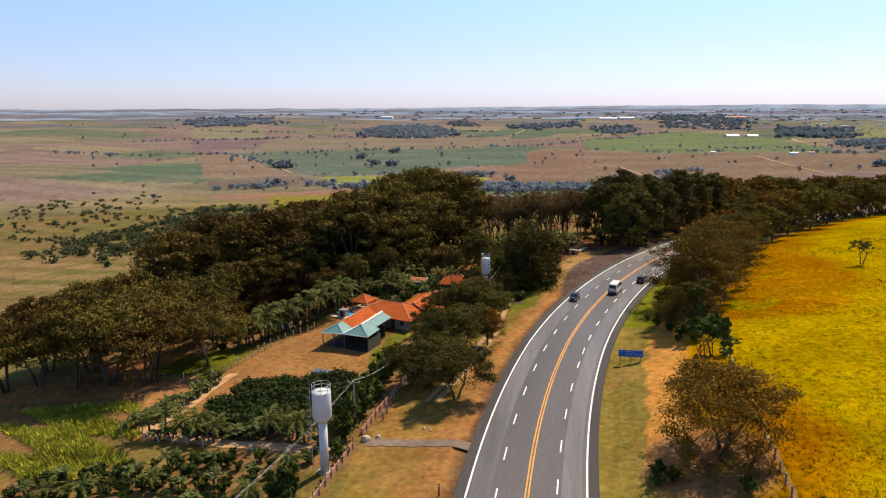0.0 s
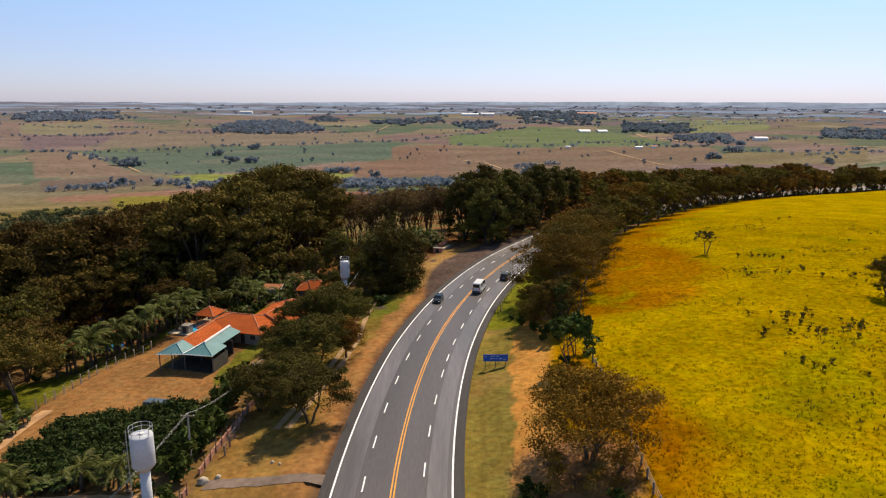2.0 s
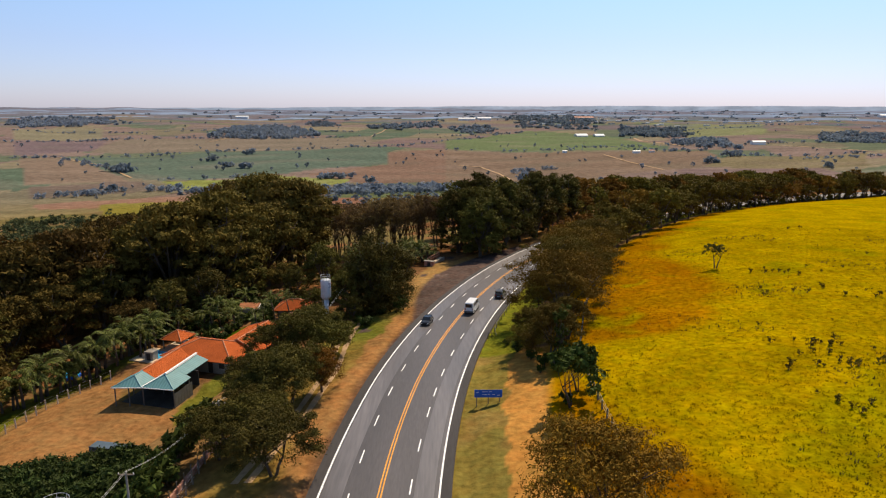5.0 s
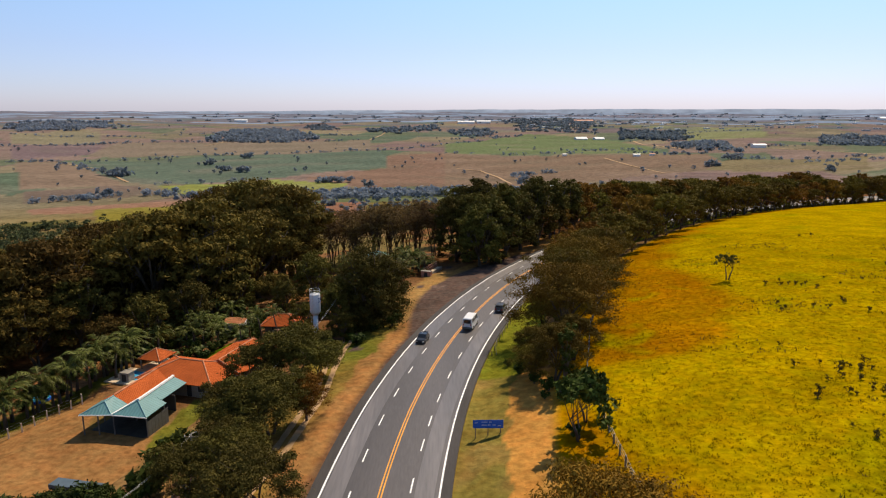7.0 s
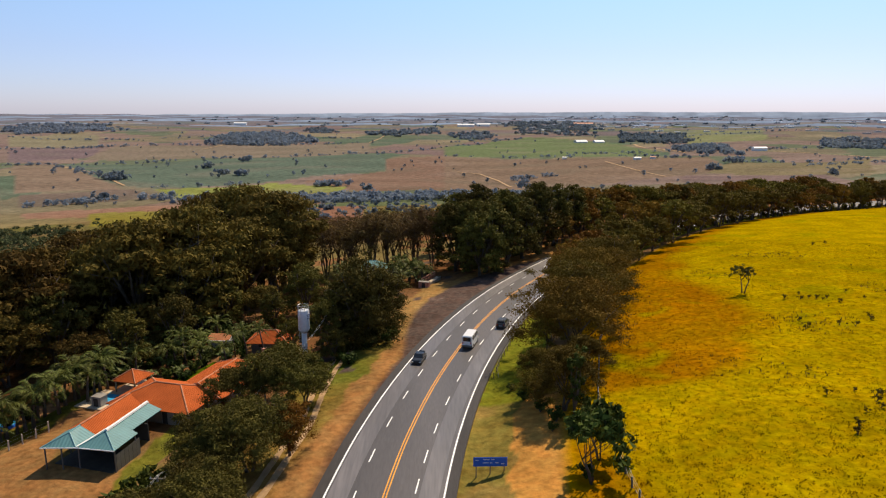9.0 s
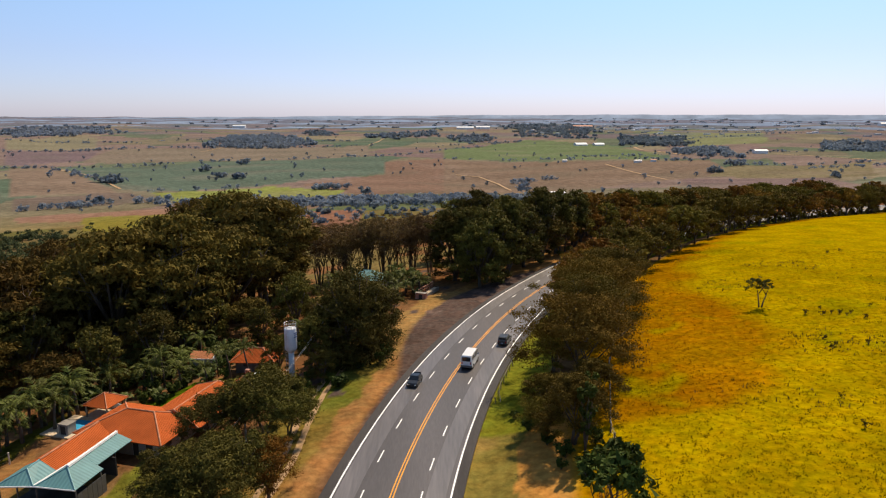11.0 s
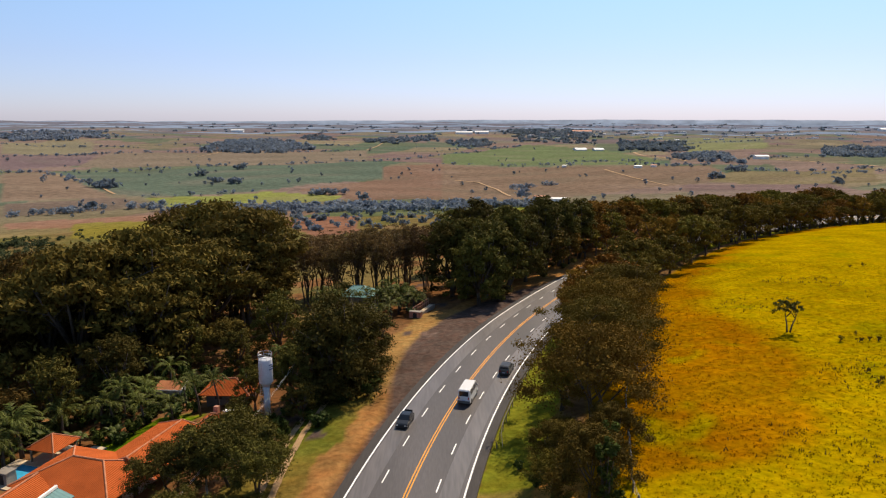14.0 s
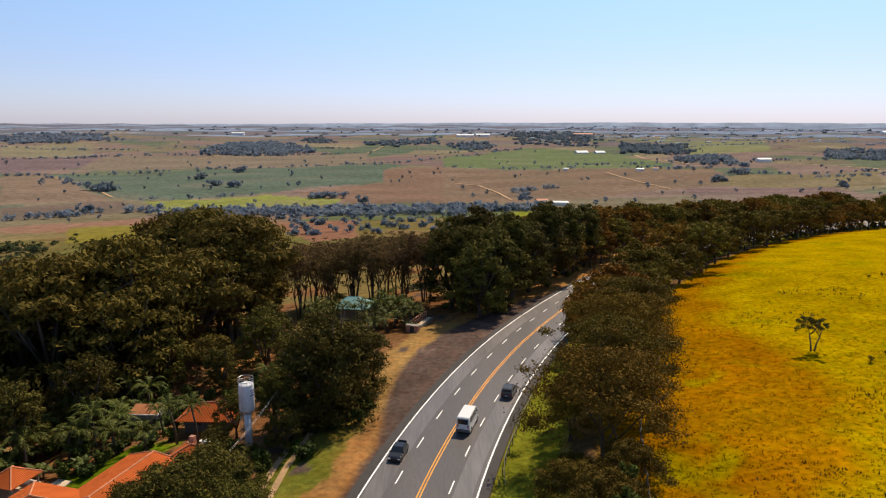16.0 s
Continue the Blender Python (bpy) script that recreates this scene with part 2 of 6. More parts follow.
LEAF_ORCHARD = shade("orchard_leaves", (0.040, 0.056, 0.013), 0.6, 0, 0.3, 2.5, 0, 1.1, island=0.4, randomly=0.2, through_light=0.15, spec=0.06)
LEAF_BANANA = shade("banana_leaves", (0.080, 0.097, 0.019), 0.5, 0, 0.25, 1.5, 0, 1.5, island=0.35, randomly=0.2, through_light=0.2, spec=0.15)
# Leaf colour lightened and blued to carry the haze over distant trees.
LEAF_HAZED = shade("hazed_leaves", (0.185, 0.222, 0.265), 0.85, 0, 0.25, 12.0, 0, 0.2, island=0.3, randomly=0.2, through_light=0.45, spec=0.1)
TUFT = shade("grass_tufts", "attribute", 0.9, 0, 0.3, 6.0, 0, 0.6, island=0.3, through_light=0.4, spec=0.0)
DRY_TUFT = shade("dry_tufts", (0.14, 0.10, 0.03), 0.9, 0, 0.3, 3.0, 0, 0.6, island=0.4, through_light=0.1, spec=0.0)
PAINT_WHITE = shade("white_car_paint", (0.72, 0.72, 0.72), 0.3, 0, 0.04, 2.0, spec=0.5)
PAINT_BLACK = shade("black_car_paint", (0.02, 0.022, 0.026), 0.25, 0.2, 0.04, 2.0, spec=0.5)
PAINT_GREY = shade("dark_grey_car_paint", (0.05, 0.052, 0.055), 0.3, 0.3, 0.04, 2.0, spec=0.5)
GLASS = shade("dark_car_glass", (0.015, 0.018, 0.022), 0.06, 0, 0.02, 1.0, spec=0.6)
RUBBER = shade("tyre_rubber", (0.02, 0.02, 0.02), 0.85, 0, 0.1, 0.3)
RED_LAMP = shade("red_lamp_cover", (0.45, 0.02, 0.015), 0.25, 0, 0.02, 1.0, spec=0.5)
CLEAR_LAMP = shade("clear_lamp_cover", (0.7, 0.7, 0.7), 0.15, 0, 0.02, 1.0, spec=0.5)
CABLE = shade("pale_cable", (0.62, 0.60, 0.56), 0.6, 0, 0.05, 1.0)
FAR_WHITE = shade("white_shed_sheet", (0.78, 0.77, 0.75), 0.5, 0, 0.06, 20.0)
FAR_GREY = shade("grey_greenhouse_sheet", (0.40, 0.44, 0.50), 0.5, 0, 0.06, 20.0)
FAR_RED = shade("red_shed_roof", (0.48, 0.20, 0.12), 0.7, 0, 0.1, 20.0)

# ---- building blocks ----


class Mesh:
    """Collects faces for one mesh."""

    def __init__(self):
        self.v, self.f = [], []

    def add(self, verts, faces):
        k = len(self.v)
        self.v += [tuple(p) for p in verts]
        self.f += [tuple(i + k for i in q) for q in faces]
        return self

    def box(self, x0, x1, y0, y1, z0, z1, m=None):
        p = [Vector((x, y, z)) for z in (z0, z1) for y in (y0, y1) for x in (x0, x1)]
        if m is not None:
            p = [m @ q for q in p]
        return self.add(p, [(0, 2, 3, 1), (4, 5, 7, 6), (0, 1, 5, 4), (2, 6, 7, 3), (0, 4, 6, 2), (1, 3, 7, 5)])

    def tube(self, points, radii, sides=6, cap=True):
        points = [Vector(p) for p in points]
        rings = []
        for i, p in enumerate(points):
            way = (points[min(i + 1, len(points) - 1)] - points[max(i - 1, 0)]).normalized()
            side = way.orthogonal().normalized() if abs(way.z) < 0.98 else Vector((1, 0, 0))
            up = way.cross(side)
            rings.append([p + radii[i] * (math.cos(a) * side + math.sin(a) * up) for a in (math.tau * k / sides for k in range(sides))])
        k = len(self.v)
        for r in rings:
            self.v += [tuple(q) for q in r]
        for i in range(len(rings) - 1):
            for j in range(sides):
                a, b = k + i * sides + j, k + i * sides + (j + 1) % sides
                self.f.append((a, b, b + sides, a + sides))
        if cap:
            self.f.append(tuple(range(k + sides - 1, k - 1, -1)))
            e = k + (len(rings) - 1) * sides
            self.f.append(tuple(range(e, e + sides)))
        return self

    def lathe(self, profile, sides=24):
        k = len(self.v)
        for r, z in profile:
            self.v += [(r * math.cos(math.tau * j / sides), r * math.sin(math.tau * j / sides), z) for j in range(sides)]
        for i in range(len(profile) - 1):
            for j in range(sides):
                a, b = k + i * sides + j, k + i * sides + (j + 1) % sides
                self.f.append((a, b, b + sides, a + sides))
        self.f.append(tuple(range(k + sides - 1, k - 1, -1)))
        e = k + (len(profile) - 1) * sides
        self.f.append(tuple(range(e, e + sides)))
        return self

    def data(self, name, material, smooth=False, bevel=0.0):
        me = bpy.data.meshes.new(name)
        me.from_pydata(self.v, [], self.f)
        if bevel:
            bm = bmesh.new()
            bm.from_mesh(me)
            bmesh.ops.remove_doubles(bm, verts=bm.verts, dist=1e-4)
            sharp = [e for e in bm.edges if e.is_manifold and e.calc_face_angle(0) > 0.5]
            bmesh.ops.bevel(bm, geom=sharp, offset=bevel, segments=2, affect="EDGES")
            bm.to_mesh(me)
            bm.free()
        if smooth:
            me.polygons.foreach_set("use_smooth", [True] * len(me.polygons))
        me.materials.append(material)
        return me


def part(name, made, material, parent=None, label="", smooth=False, bevel=0.0):
    ob = new(name, made.data(name, material, smooth, bevel))
    if parent is not None:
        ob.parent = parent
    return tagged(ob, label) if label else ob


def thing(name, m, label, category, group=""):
    root = new(name)
    root.matrix_world = m
    root.empty_display_size = 0.3
    return tagged(root, label, category, group)


def setting(name, made, material, label, smooth=False):
    return tagged(part(name, made, material, None, "", smooth), label, name.split("_")[0], "", "structure")


def on_ground(x, y, turn=0.0, size=1.0, sink=0.0):
    return pose(x, y, ground_z(x, y) - sink, 0, 0, turn) @ Matrix.Scale(size, 4)


def road_point(s, d, up=0.0):
    k = int(np.clip(np.searchsorted(ROAD[:, 3], s), 1, len(ROAD) - 1))
    a, b = ROAD[k - 1], ROAD[k]
    f = (s - a[3]) / (b[3] - a[3])
    x, y, h = a[0] + f * (b[0] - a[0]), a[1] + f * (b[1] - a[1]), a[2] + f * (b[2] - a[2])
    return (x + d * math.cos(h), y - d * math.sin(h), float(road_z(s)) + up), h


def road_strip(s0, s1, d0, d1, up, thick=0.0, step=4.0):
    """A band that follows the road."""
    m = Mesh()
    n = max(1, int(math.ceil((s1 - s0) / step)))
    rows = []
    for i in range(n + 1):
        s = s0 + (s1 - s0) * i / n
        rows.append([road_point(s, d0, up)[0], road_point(s, d1, up)[0]])
    v = [p for r in rows for p in r]
    f = [(2 * i, 2 * i + 1, 2 * i + 3, 2 * i + 2) for i in range(n)]
    if thick:
        k = len(v)
        v += [(p[0], p[1], p[2] - thick) for p in v]
        f += [(2 * i + 1, k + 2 * i + 1, k + 2 * i + 3, 2 * i + 3) for i in range(n)]
        f += [(2 * i, 2 * i + 2, k + 2 * i + 2, k + 2 * i) for i in range(n)]
    return m.add(v, f)


def draped(points, width, up=0.06, step=1.5, ragged=0.0):
    """A band of ground laid over the land along a line of places."""
    m, line = Mesh(), []
    for a, b in zip(points, points[1:]):
        n = max(1, int(math.dist(a, b) / step))
        line += [(a[0] + (b[0] - a[0]) * i / n, a[1] + (b[1] - a[1]) * i / n) for i in range(n)]
    line.append(points[-1])
    cols = max(2, int(width / 1.2) + 1)
    v = []
    for i, p in enumerate(line):
        a, b = line[max(0, i - 1)], line[min(len(line) - 1, i + 1)]
        l = math.dist(a, b) or 1
        nx, ny = (b[1] - a[1]) / l, -(b[0] - a[0]) / l
        w = width * (1 + ragged * (random.random() - 0.5))
        for j in range(cols):
            o = (j / (cols - 1) - 0.5) * w
            v.append((p[0] + nx * o, p[1] + ny * o))
    z = terrain(np.array([p[0] for p in v]), np.array([p[1] for p in v])) + up
    f = [(i * cols + j, i * cols + j + 1, (i + 1) * cols + j + 1, (i + 1) * cols + j) for i in range(len(line) - 1) for j in range(cols - 1)]
    return m.add([(p[0], p[1], float(q)) for p, q in zip(v, z)], f)


# ---- the land ----


def inside(x, y, poly):
    hit = np.zeros(len(x), bool)
    for (ax, ay), (bx, by) in zip(poly, poly[1:] + poly[:1]):
        cross = (ay > y) != (by > y)
        hit ^= cross & (x < (bx - ax) * (y - ay) / (by - ay + 1e-12) + ax)
    return hit


def soil_colour(x, y):
    s, d = near_road(x, y)
    r = np.hypot(x, y - 60)
    n1 = np.sin(x / 7.3 + 1.3 * np.sin(y / 11)) * np.cos(y / 9.1 + 0.8 * np.sin(x / 13))
    n2 = np.sin(x / 23 + 1.1 * np.sin(y / 31 + 1)) * np.cos(y / 27 + 0.7 * np.sin(x / 19))
    n3 = np.sin(x / 2.9 + np.sin(y / 2.1)) * np.cos(y / 3.3 + np.sin(x / 1.7))
    col = np.empty((len(x), 3))

    def lay(mask, c):
        w = np.clip(np.asarray(mask, float), 0, 1)[:, None]
        col[:] = col * (1 - w) + np.array(c) * w

    def soft(v, a, b):
        return np.clip((v - a) / (b - a), 0, 1)

    col[:] = (0.19, 0.12, 0.065)
    # Fields of the valley, in tones partly greyed for distance haze.
    for wide, deep, turn, keep in ((420, 300, 0.25, 0.0), (210, 150, -0.2, 0.45)):
        cell = np.floor((x + turn * y) / wide + 0.3 * np.sin(y / 500)) * 7.13 + np.floor((y - turn * x) / deep + 0.25 * np.sin(x / 420)) * 3.71 + wide
        pick = np.modf(np.abs(np.sin(cell * 12.9898) * 43758.5453))[0]
        skip = np.modf(np.abs(np.sin(cell * 78.233) * 12543.123))[0] < keep
        for low, high, c in ((0, 0.26, (0.215, 0.150, 0.105)), (0.26, 0.44, (0.185, 0.155, 0.085)), (0.44, 0.62, (0.125, 0.145, 0.075)), (0.62, 0.78, (0.190, 0.128, 0.100)), (0.78, 0.9, (0.235, 0.190, 0.100)), (0.9, 1, (0.10, 0.135, 0.075))):
            lay((pick >= low) & (pick < high) & (r > 600) & ~skip, c)
    blot_a = np.sin(x / 61 + 1.7 * np.sin(y / 83)) * np.cos(y / 57 + 1.4 * np.sin(x / 97))
    stripes = np.sin((y + 0.18 * x + 30 * np.sin(x / 240)) / 11) * (r > 600)
    col *= (1 + 0.10 * stripes)[:, None]
    lay(inside(x, y, [(-1351, 2144), (-1125, 2275), (-926, 1863), (-1120, 1783)]), (0.22, 0.19, 0.10))
    lay(inside(x, y, [(-1091, 1739), (-889, 1820), (-815, 1591), (-875, 1402)]), (0.172, 0.120, 0.106))
    lay(inside(x, y, [(-874, 1854), (-649, 1956), (-224, 2197), (-170, 1622), (-801, 1539)]), (0.205, 0.160, 0.098))
    lay(inside(x, y, [(-859, 1378), (-785, 1400), (-437, 951), (-537, 879)]), (0.215, 0.150, 0.090))
    lay(inside(x, y, [(-528, 866), (-426, 952), (-344, 869), (-389, 803), (-463, 764)]), (0.165, 0.120, 0.080))
    lay(inside(x, y, [(-245, 1388), (7, 1644), (5, 905), (-102, 915), (-215, 1079), (-103, 1306)]), (0.205, 0.125, 0.074))
    lay(inside(x, y, [(5, 1620), (451, 1416), (576, 1489), (481, 1151), (257, 1000), (120, 920), (5, 905)]), (0.200, 0.135, 0.078))
    lay(inside(x, y, [(-768, 1410), (-556, 1494), (-414, 1579), (-140, 1670), (-104, 1318), (-261, 1084), (-401, 967), (-449, 985), (-536, 1072)]), (0.105, 0.138, 0.085))
    lay(inside(x, y, [(-398, 960), (-256, 1064), (-134, 987), (-131, 918), (-237, 915), (-324, 856)]), (0.225, 0.240, 0.045))
    lay(inside(x, y, [(9, 1873), (309, 2482), (554, 2120), (527, 1648), (462, 1488), (8, 1636)]), (0.140, 0.175, 0.066))
    lay(inside(x, y, [(541, 1291), (821, 1327), (624, 996), (430, 1120)]), (0.195, 0.155, 0.070))
    lay(inside(x, y, [(776, 2961), (1215, 2595), (996, 2096), (702, 1952), (870, 2564)]), (0.205, 0.210, 0.080))
    lay(inside(x, y, [(65, 734), (139, 829), (200, 800), (114, 688), (83, 644)]), (0.210, 0.225, 0.046))
    # Distance haze is put into the far ground colour, blue-grey growing with range.
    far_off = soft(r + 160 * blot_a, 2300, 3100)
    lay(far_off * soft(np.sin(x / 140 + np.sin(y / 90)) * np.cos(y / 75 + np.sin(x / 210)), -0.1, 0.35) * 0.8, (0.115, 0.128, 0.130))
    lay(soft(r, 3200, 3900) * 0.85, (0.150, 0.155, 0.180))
    lay(soft(blot_a, 0.35, 0.8) * (r > 600) * 0.25, (0.125, 0.118, 0.070))
    lay(soft(-blot_a, 0.45, 0.9) * (r > 600) * 0.25, (0.235, 0.170, 0.115))
    rows_ = np.sin((y - 0.35 * x + 60 * np.sin(x / 310)) / 26) * np.sin((x + 0.2 * y) / 71)
    col *= (1 + 0.10 * rows_ * (r > 600))[:, None]
    # Scrub and terraces beyond the wood.
    near = (r < 620) & (d < -95)
    lay(near, (0.165, 0.132, 0.060))
    lay(near * (np.sin((y + 0.3 * x + 14 * np.sin(x / 60)) / 4.5) > 0.2) * 0.5, (0.225, 0.190, 0.085))
    lay(soft(n2 + 0.4 * n1, 0.2, 0.6) * near * 0.8, (0.145, 0.140, 0.055))
    lay(soft(-n2 - 0.4 * n1, 0.3, 0.7) * near * 0.8, (0.215, 0.150, 0.085))
    lay(inside(x, y, [(-300, 190), (-330, 290), (-180, 330), (-120, 240), (-150, 190)]) & (np.sin((y + 0.2 * x + 3 * n2) / 3.2) > -0.2), (0.248, 0.182, 0.097))
    lay(inside(x, y, [(-434, 720), (-261, 770), (-230, 705), (-333, 646), (-392, 657)]), (0.270, 0.160, 0.105))
    lay(inside(x, y, [(-348, 688), (-258, 680), (-207, 509), (-273, 552)]), (0.225, 0.195, 0.055))
    lay(inside(x, y, [(-244, 646), (-219, 690), (-200, 622), (-180, 507), (-207, 505)]), (0.300, 0.180, 0.115))
    lay(inside(x, y, [(-169, 669), (-76, 688), (-53, 505), (-77, 477), (-127, 609)]), (0.250, 0.140, 0.100))
    # Wood floor and garden on the low side of the road.
    wood = (d < -14) & (d > -110) & (s > 50) & (s < 700)
    lay(wood, (0.19, 0.10, 0.05))
    lay((d < -40) & (d > -110) & (s > 120) & (s < 230), (0.20, 0.155, 0.07))
    lay(wood & (n1 > 0.35), (0.23, 0.128, 0.066))
    garden = (d < -22) & (d > -110) & (s <= 50) & (s > -60)
    lay(garden, (0.25, 0.155, 0.075))
    lay(soft(n1 + 0.5 * n3, 0.1, 0.7) * garden * 0.7, (0.17, 0.145, 0.045))
    # Grass verges.
    low = (d <= -8) & (d > -24 + 2 * n1) & (s < 140)
    lay(low, (0.305, 0.185, 0.072))
    lay(soft(n1 + 0.4 * n3, 0.1, 0.7) * low * 0.8, (0.245, 0.172, 0.056))
    lay(soft(d, -14.5 + n3, -12 + n3) * low, (0.33, 0.18, 0.08))
    lay(soft(d, -9.8 + 0.5 * n3, -8.8) * low, (0.17, 0.10, 0.06))
    lay(soft(s, 45, 60) * (1 - soft(s, 85, 95)) * low * (d < -13 + n3) * (0.55 + 0.4 * n1), (0.120, 0.138, 0.028))
    lay((d <= -8) & (d > -22) & (s >= 140), (0.36, 0.20, 0.085))
    lay((d <= -8) & (d > -27 + 2 * n1) & (s > 88) & (s < 142), (0.34, 0.215, 0.095))
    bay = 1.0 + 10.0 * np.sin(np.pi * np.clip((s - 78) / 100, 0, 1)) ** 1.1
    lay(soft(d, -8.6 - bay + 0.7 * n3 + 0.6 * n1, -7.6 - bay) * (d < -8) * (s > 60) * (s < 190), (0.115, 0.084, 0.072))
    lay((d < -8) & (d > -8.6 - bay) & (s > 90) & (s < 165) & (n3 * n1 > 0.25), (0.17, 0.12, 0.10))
    lay((d > 8) & (d < 17 + 1.5 * n1), (0.222, 0.176, 0.055))
    lay(soft(n1 + n3, 0.2, 0.9) * (d > 8) * (d < 17), (0.27, 0.19, 0.07))
    lay((d > 8) & (d < 16) & (s > 60), (0.185, 0.190, 0.034))
    lay((d > 14.5 + 0.8 * n3) & (d < 22) & (s > -220) & (s < 66 + 4 * n1), (0.52, 0.275, 0.095))
    # Pasture on the high side.
    field = soft(d, 20, 23 + n3) * (d < 150)
    lay(field, (0.350, 0.248, 0.001))
    reach_tan = np.interp(s, [-30, 0, 12, 22, 34, 48, 58, 66, 80, 104, 120, 155, 195, 240], [38, 38, 38, 34, 28, 20, 22, 42, 49, 53, 48, 39, 31, 29])
    tan_ = soft(0.35 * n2 + 0.25 * n1 + 0.15 * n3 + (reach_tan - d) / 12, -0.25, 0.35) * field * (0.85 + 0.15 * n1)
    lay(tan_, (0.298, 0.135, 0.003))
    lay(soft(1.15 - np.hypot((x - 14) / 8, (y - 74) / 9) + 0.12 * n3, 0, 0.35), (0.36, 0.20, 0.10))
    lay(soft(n1 * n2 + 0.3 * n3, 0.25, 0.5) * field * 0.8, (0.275, 0.230, 0.001))
    lay((d > 150) & (r < 900), (0.30, 0.24, 0.05))
    # Yards, drives and lawns round the house.
    lay(inside(x, y, [(-71, 80), (-64, 79), (-61, 97), (-42, 101), (-39, 109), (-43, 120), (-54, 122), (-58, 136), (-60.5, 133), (-65.8, 121), (-69, 107), (-76, 103), (-78, 98)]), (0.325, 0.180, 0.082))
    lay(inside(x, y, [(-71, 112), (-66.5, 124), (-61, 135), (-57, 144), (-60, 148), (-67, 138), (-75, 122)]), (0.15, 0.138, 0.034))
    lay(inside(x, y, [(-40, 108), (-38, 118), (-36, 130), (-40, 131), (-43, 120)]), (0.17, 0.165, 0.038))
    lay(inside(x, y, [(-48, 140), (-41, 147), (-36, 160), (-42, 162), (-50, 150)]), (0.12, 0.17, 0.02))
    lay(inside(x, y, [(-100, 108), (-92, 122), (-82, 118), (-82, 106)]), (0.44, 0.22, 0.10))
    lay(inside(x, y, [(-86, 104), (-84, 118), (-68, 122), (-70, 104)]), (0.14, 0.148, 0.028))
    lay(inside(x, y, [(-112, 94), (-112, 104), (-74, 106), (-68, 98)]), (0.36, 0.19, 0.10))
    lay(inside(x, y, [(-44, 193), (-42, 206), (-34, 206), (-34, 195)]), (0.36, 0.185, 0.085))
    lay(inside(x, y, [(-76, 160), (-72, 174), (-56, 178), (-56, 166)]), (0.36, 0.20, 0.10))
    # Lifts, blues and greys far soil so its colour imitates aerial haze.
    haze_weight = (soft(r, 620, 900) * (np.abs(d) > 30))[:, None]
    col *= 1 + haze_weight * np.array([0.16, 0.22, 0.50])
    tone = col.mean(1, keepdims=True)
    col[:] = col + (tone - col) * 0.22 * haze_weight
    grey = col.mean(1, keepdims=True)
    return np.clip((grey + 1.15 * (col - grey)) * 0.74, 0.0006, 1)


def build_ground():
    angle = np.concatenate([np.radians(np.arange(-56, 56, 0.27)), np.radians(np.arange(56, 304, 4.0))])
    radius = np.concatenate([[6.0, 12, 18, 24], np.geomspace(30, 420, 270), np.geomspace(429, 4950, 135)])
    a, r = np.meshgrid(angle, radius)
    x, y = (r * np.sin(a)).ravel(), (r * np.cos(a)).ravel()
    x, y = np.r_[x, 0.0], np.r_[y, 0.0]
    z = terrain(x, y)
    s, d = near_road(x, y)
    z -= np.where(np.abs(d) < 10.5, 0.25, 0.0)
    na, nr = len(angle), len(radius)
    i, j = np.meshgrid(np.arange(nr - 1), np.arange(na), indexing="ij")
    k, l = i * na + j, i * na + (j + 1) % na
    quads = np.stack([k, l, l + na, k + na], -1).reshape(-1, 4)
    faces = [tuple(q) for q in quads.tolist()] + [(na * nr, (q + 1) % na, q) for q in range(na)]
    me = bpy.data.meshes.new("ground")
    me.from_pydata(np.stack([x, y, z], 1).tolist(), [], faces)
    me.polygons.foreach_set("use_smooth", [True] * len(me.polygons))
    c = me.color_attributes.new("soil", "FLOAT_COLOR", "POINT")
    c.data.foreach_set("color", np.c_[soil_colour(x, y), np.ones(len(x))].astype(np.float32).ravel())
    me.materials.append(SOIL)
    me.update()
    ob = new("ground", me)
    return tagged(ob, "rolling dry farmland with fields, pasture and bare earth", "ground", "", "structure")


build_ground()

# ---- the road ----
road = setting("road", road_strip(-230, 900, -8.3, 8.2, 0.10, 0.5), ASPHALT, "four-lane grey asphalt highway curving past the pasture")
part("wheel_path", road_strip(-230, 500, 3.9, 6.2, 0.104), WORN, road, "paler worn asphalt in the outer lane")
part("wheel_path", road_strip(-230, 500, -6.6, -4.2, 0.104), WORN, road, "paler worn asphalt in the outer lane")
part("shoulder", road_strip(-230, 700, -8.3, -7.05, 0.104), SHOULDER, road, "dark shoulder outside the edge line")
part("shoulder", road_strip(-230, 700, 6.95, 8.2, 0.104), SHOULDER, road, "dark shoulder outside the edge line")
part("edge_line", road_strip(-230, 700, -7.02, -6.80, 0.110), WHITE_LINE, road, "white edge line")
part("edge_line", road_strip(-230, 700, 6.70, 6.92, 0.110), WHITE_LINE, road, "white edge line")
part("centre_line", road_strip(-230, 700, -0.27, -0.10, 0.110), YELLOW_LINE, road, "yellow centre line")
part("centre_line", road_strip(-230, 700, 0.10, 0.27, 0.110), YELLOW_LINE, road, "yellow centre line")
dashes = {-3.5: [10.9 + 9.72 * k for k in range(-24, 40)], 3.4: [14.2 + 9.75 * k for k in range(-24, 3)] + [40.7, 48.8] + [58.5 + 9.8 * k for k in range(34)]}
for side, starts in dashes.items():
    for s0 in starts:
        part("lane_dash", road_strip(s0, s0 + 3.2, side - 0.085, side + 0.085, 0.110), WHITE_LINE, road)
setting("pavement_drive", draped([(-14.7, 75.6), (-18, 76.5), (-23, 76.6), (-29.8, 77.3)], 1.9, 0.06, 0.8, 0.3), GRAVEL, "grey gravel drive joining the highway", True)
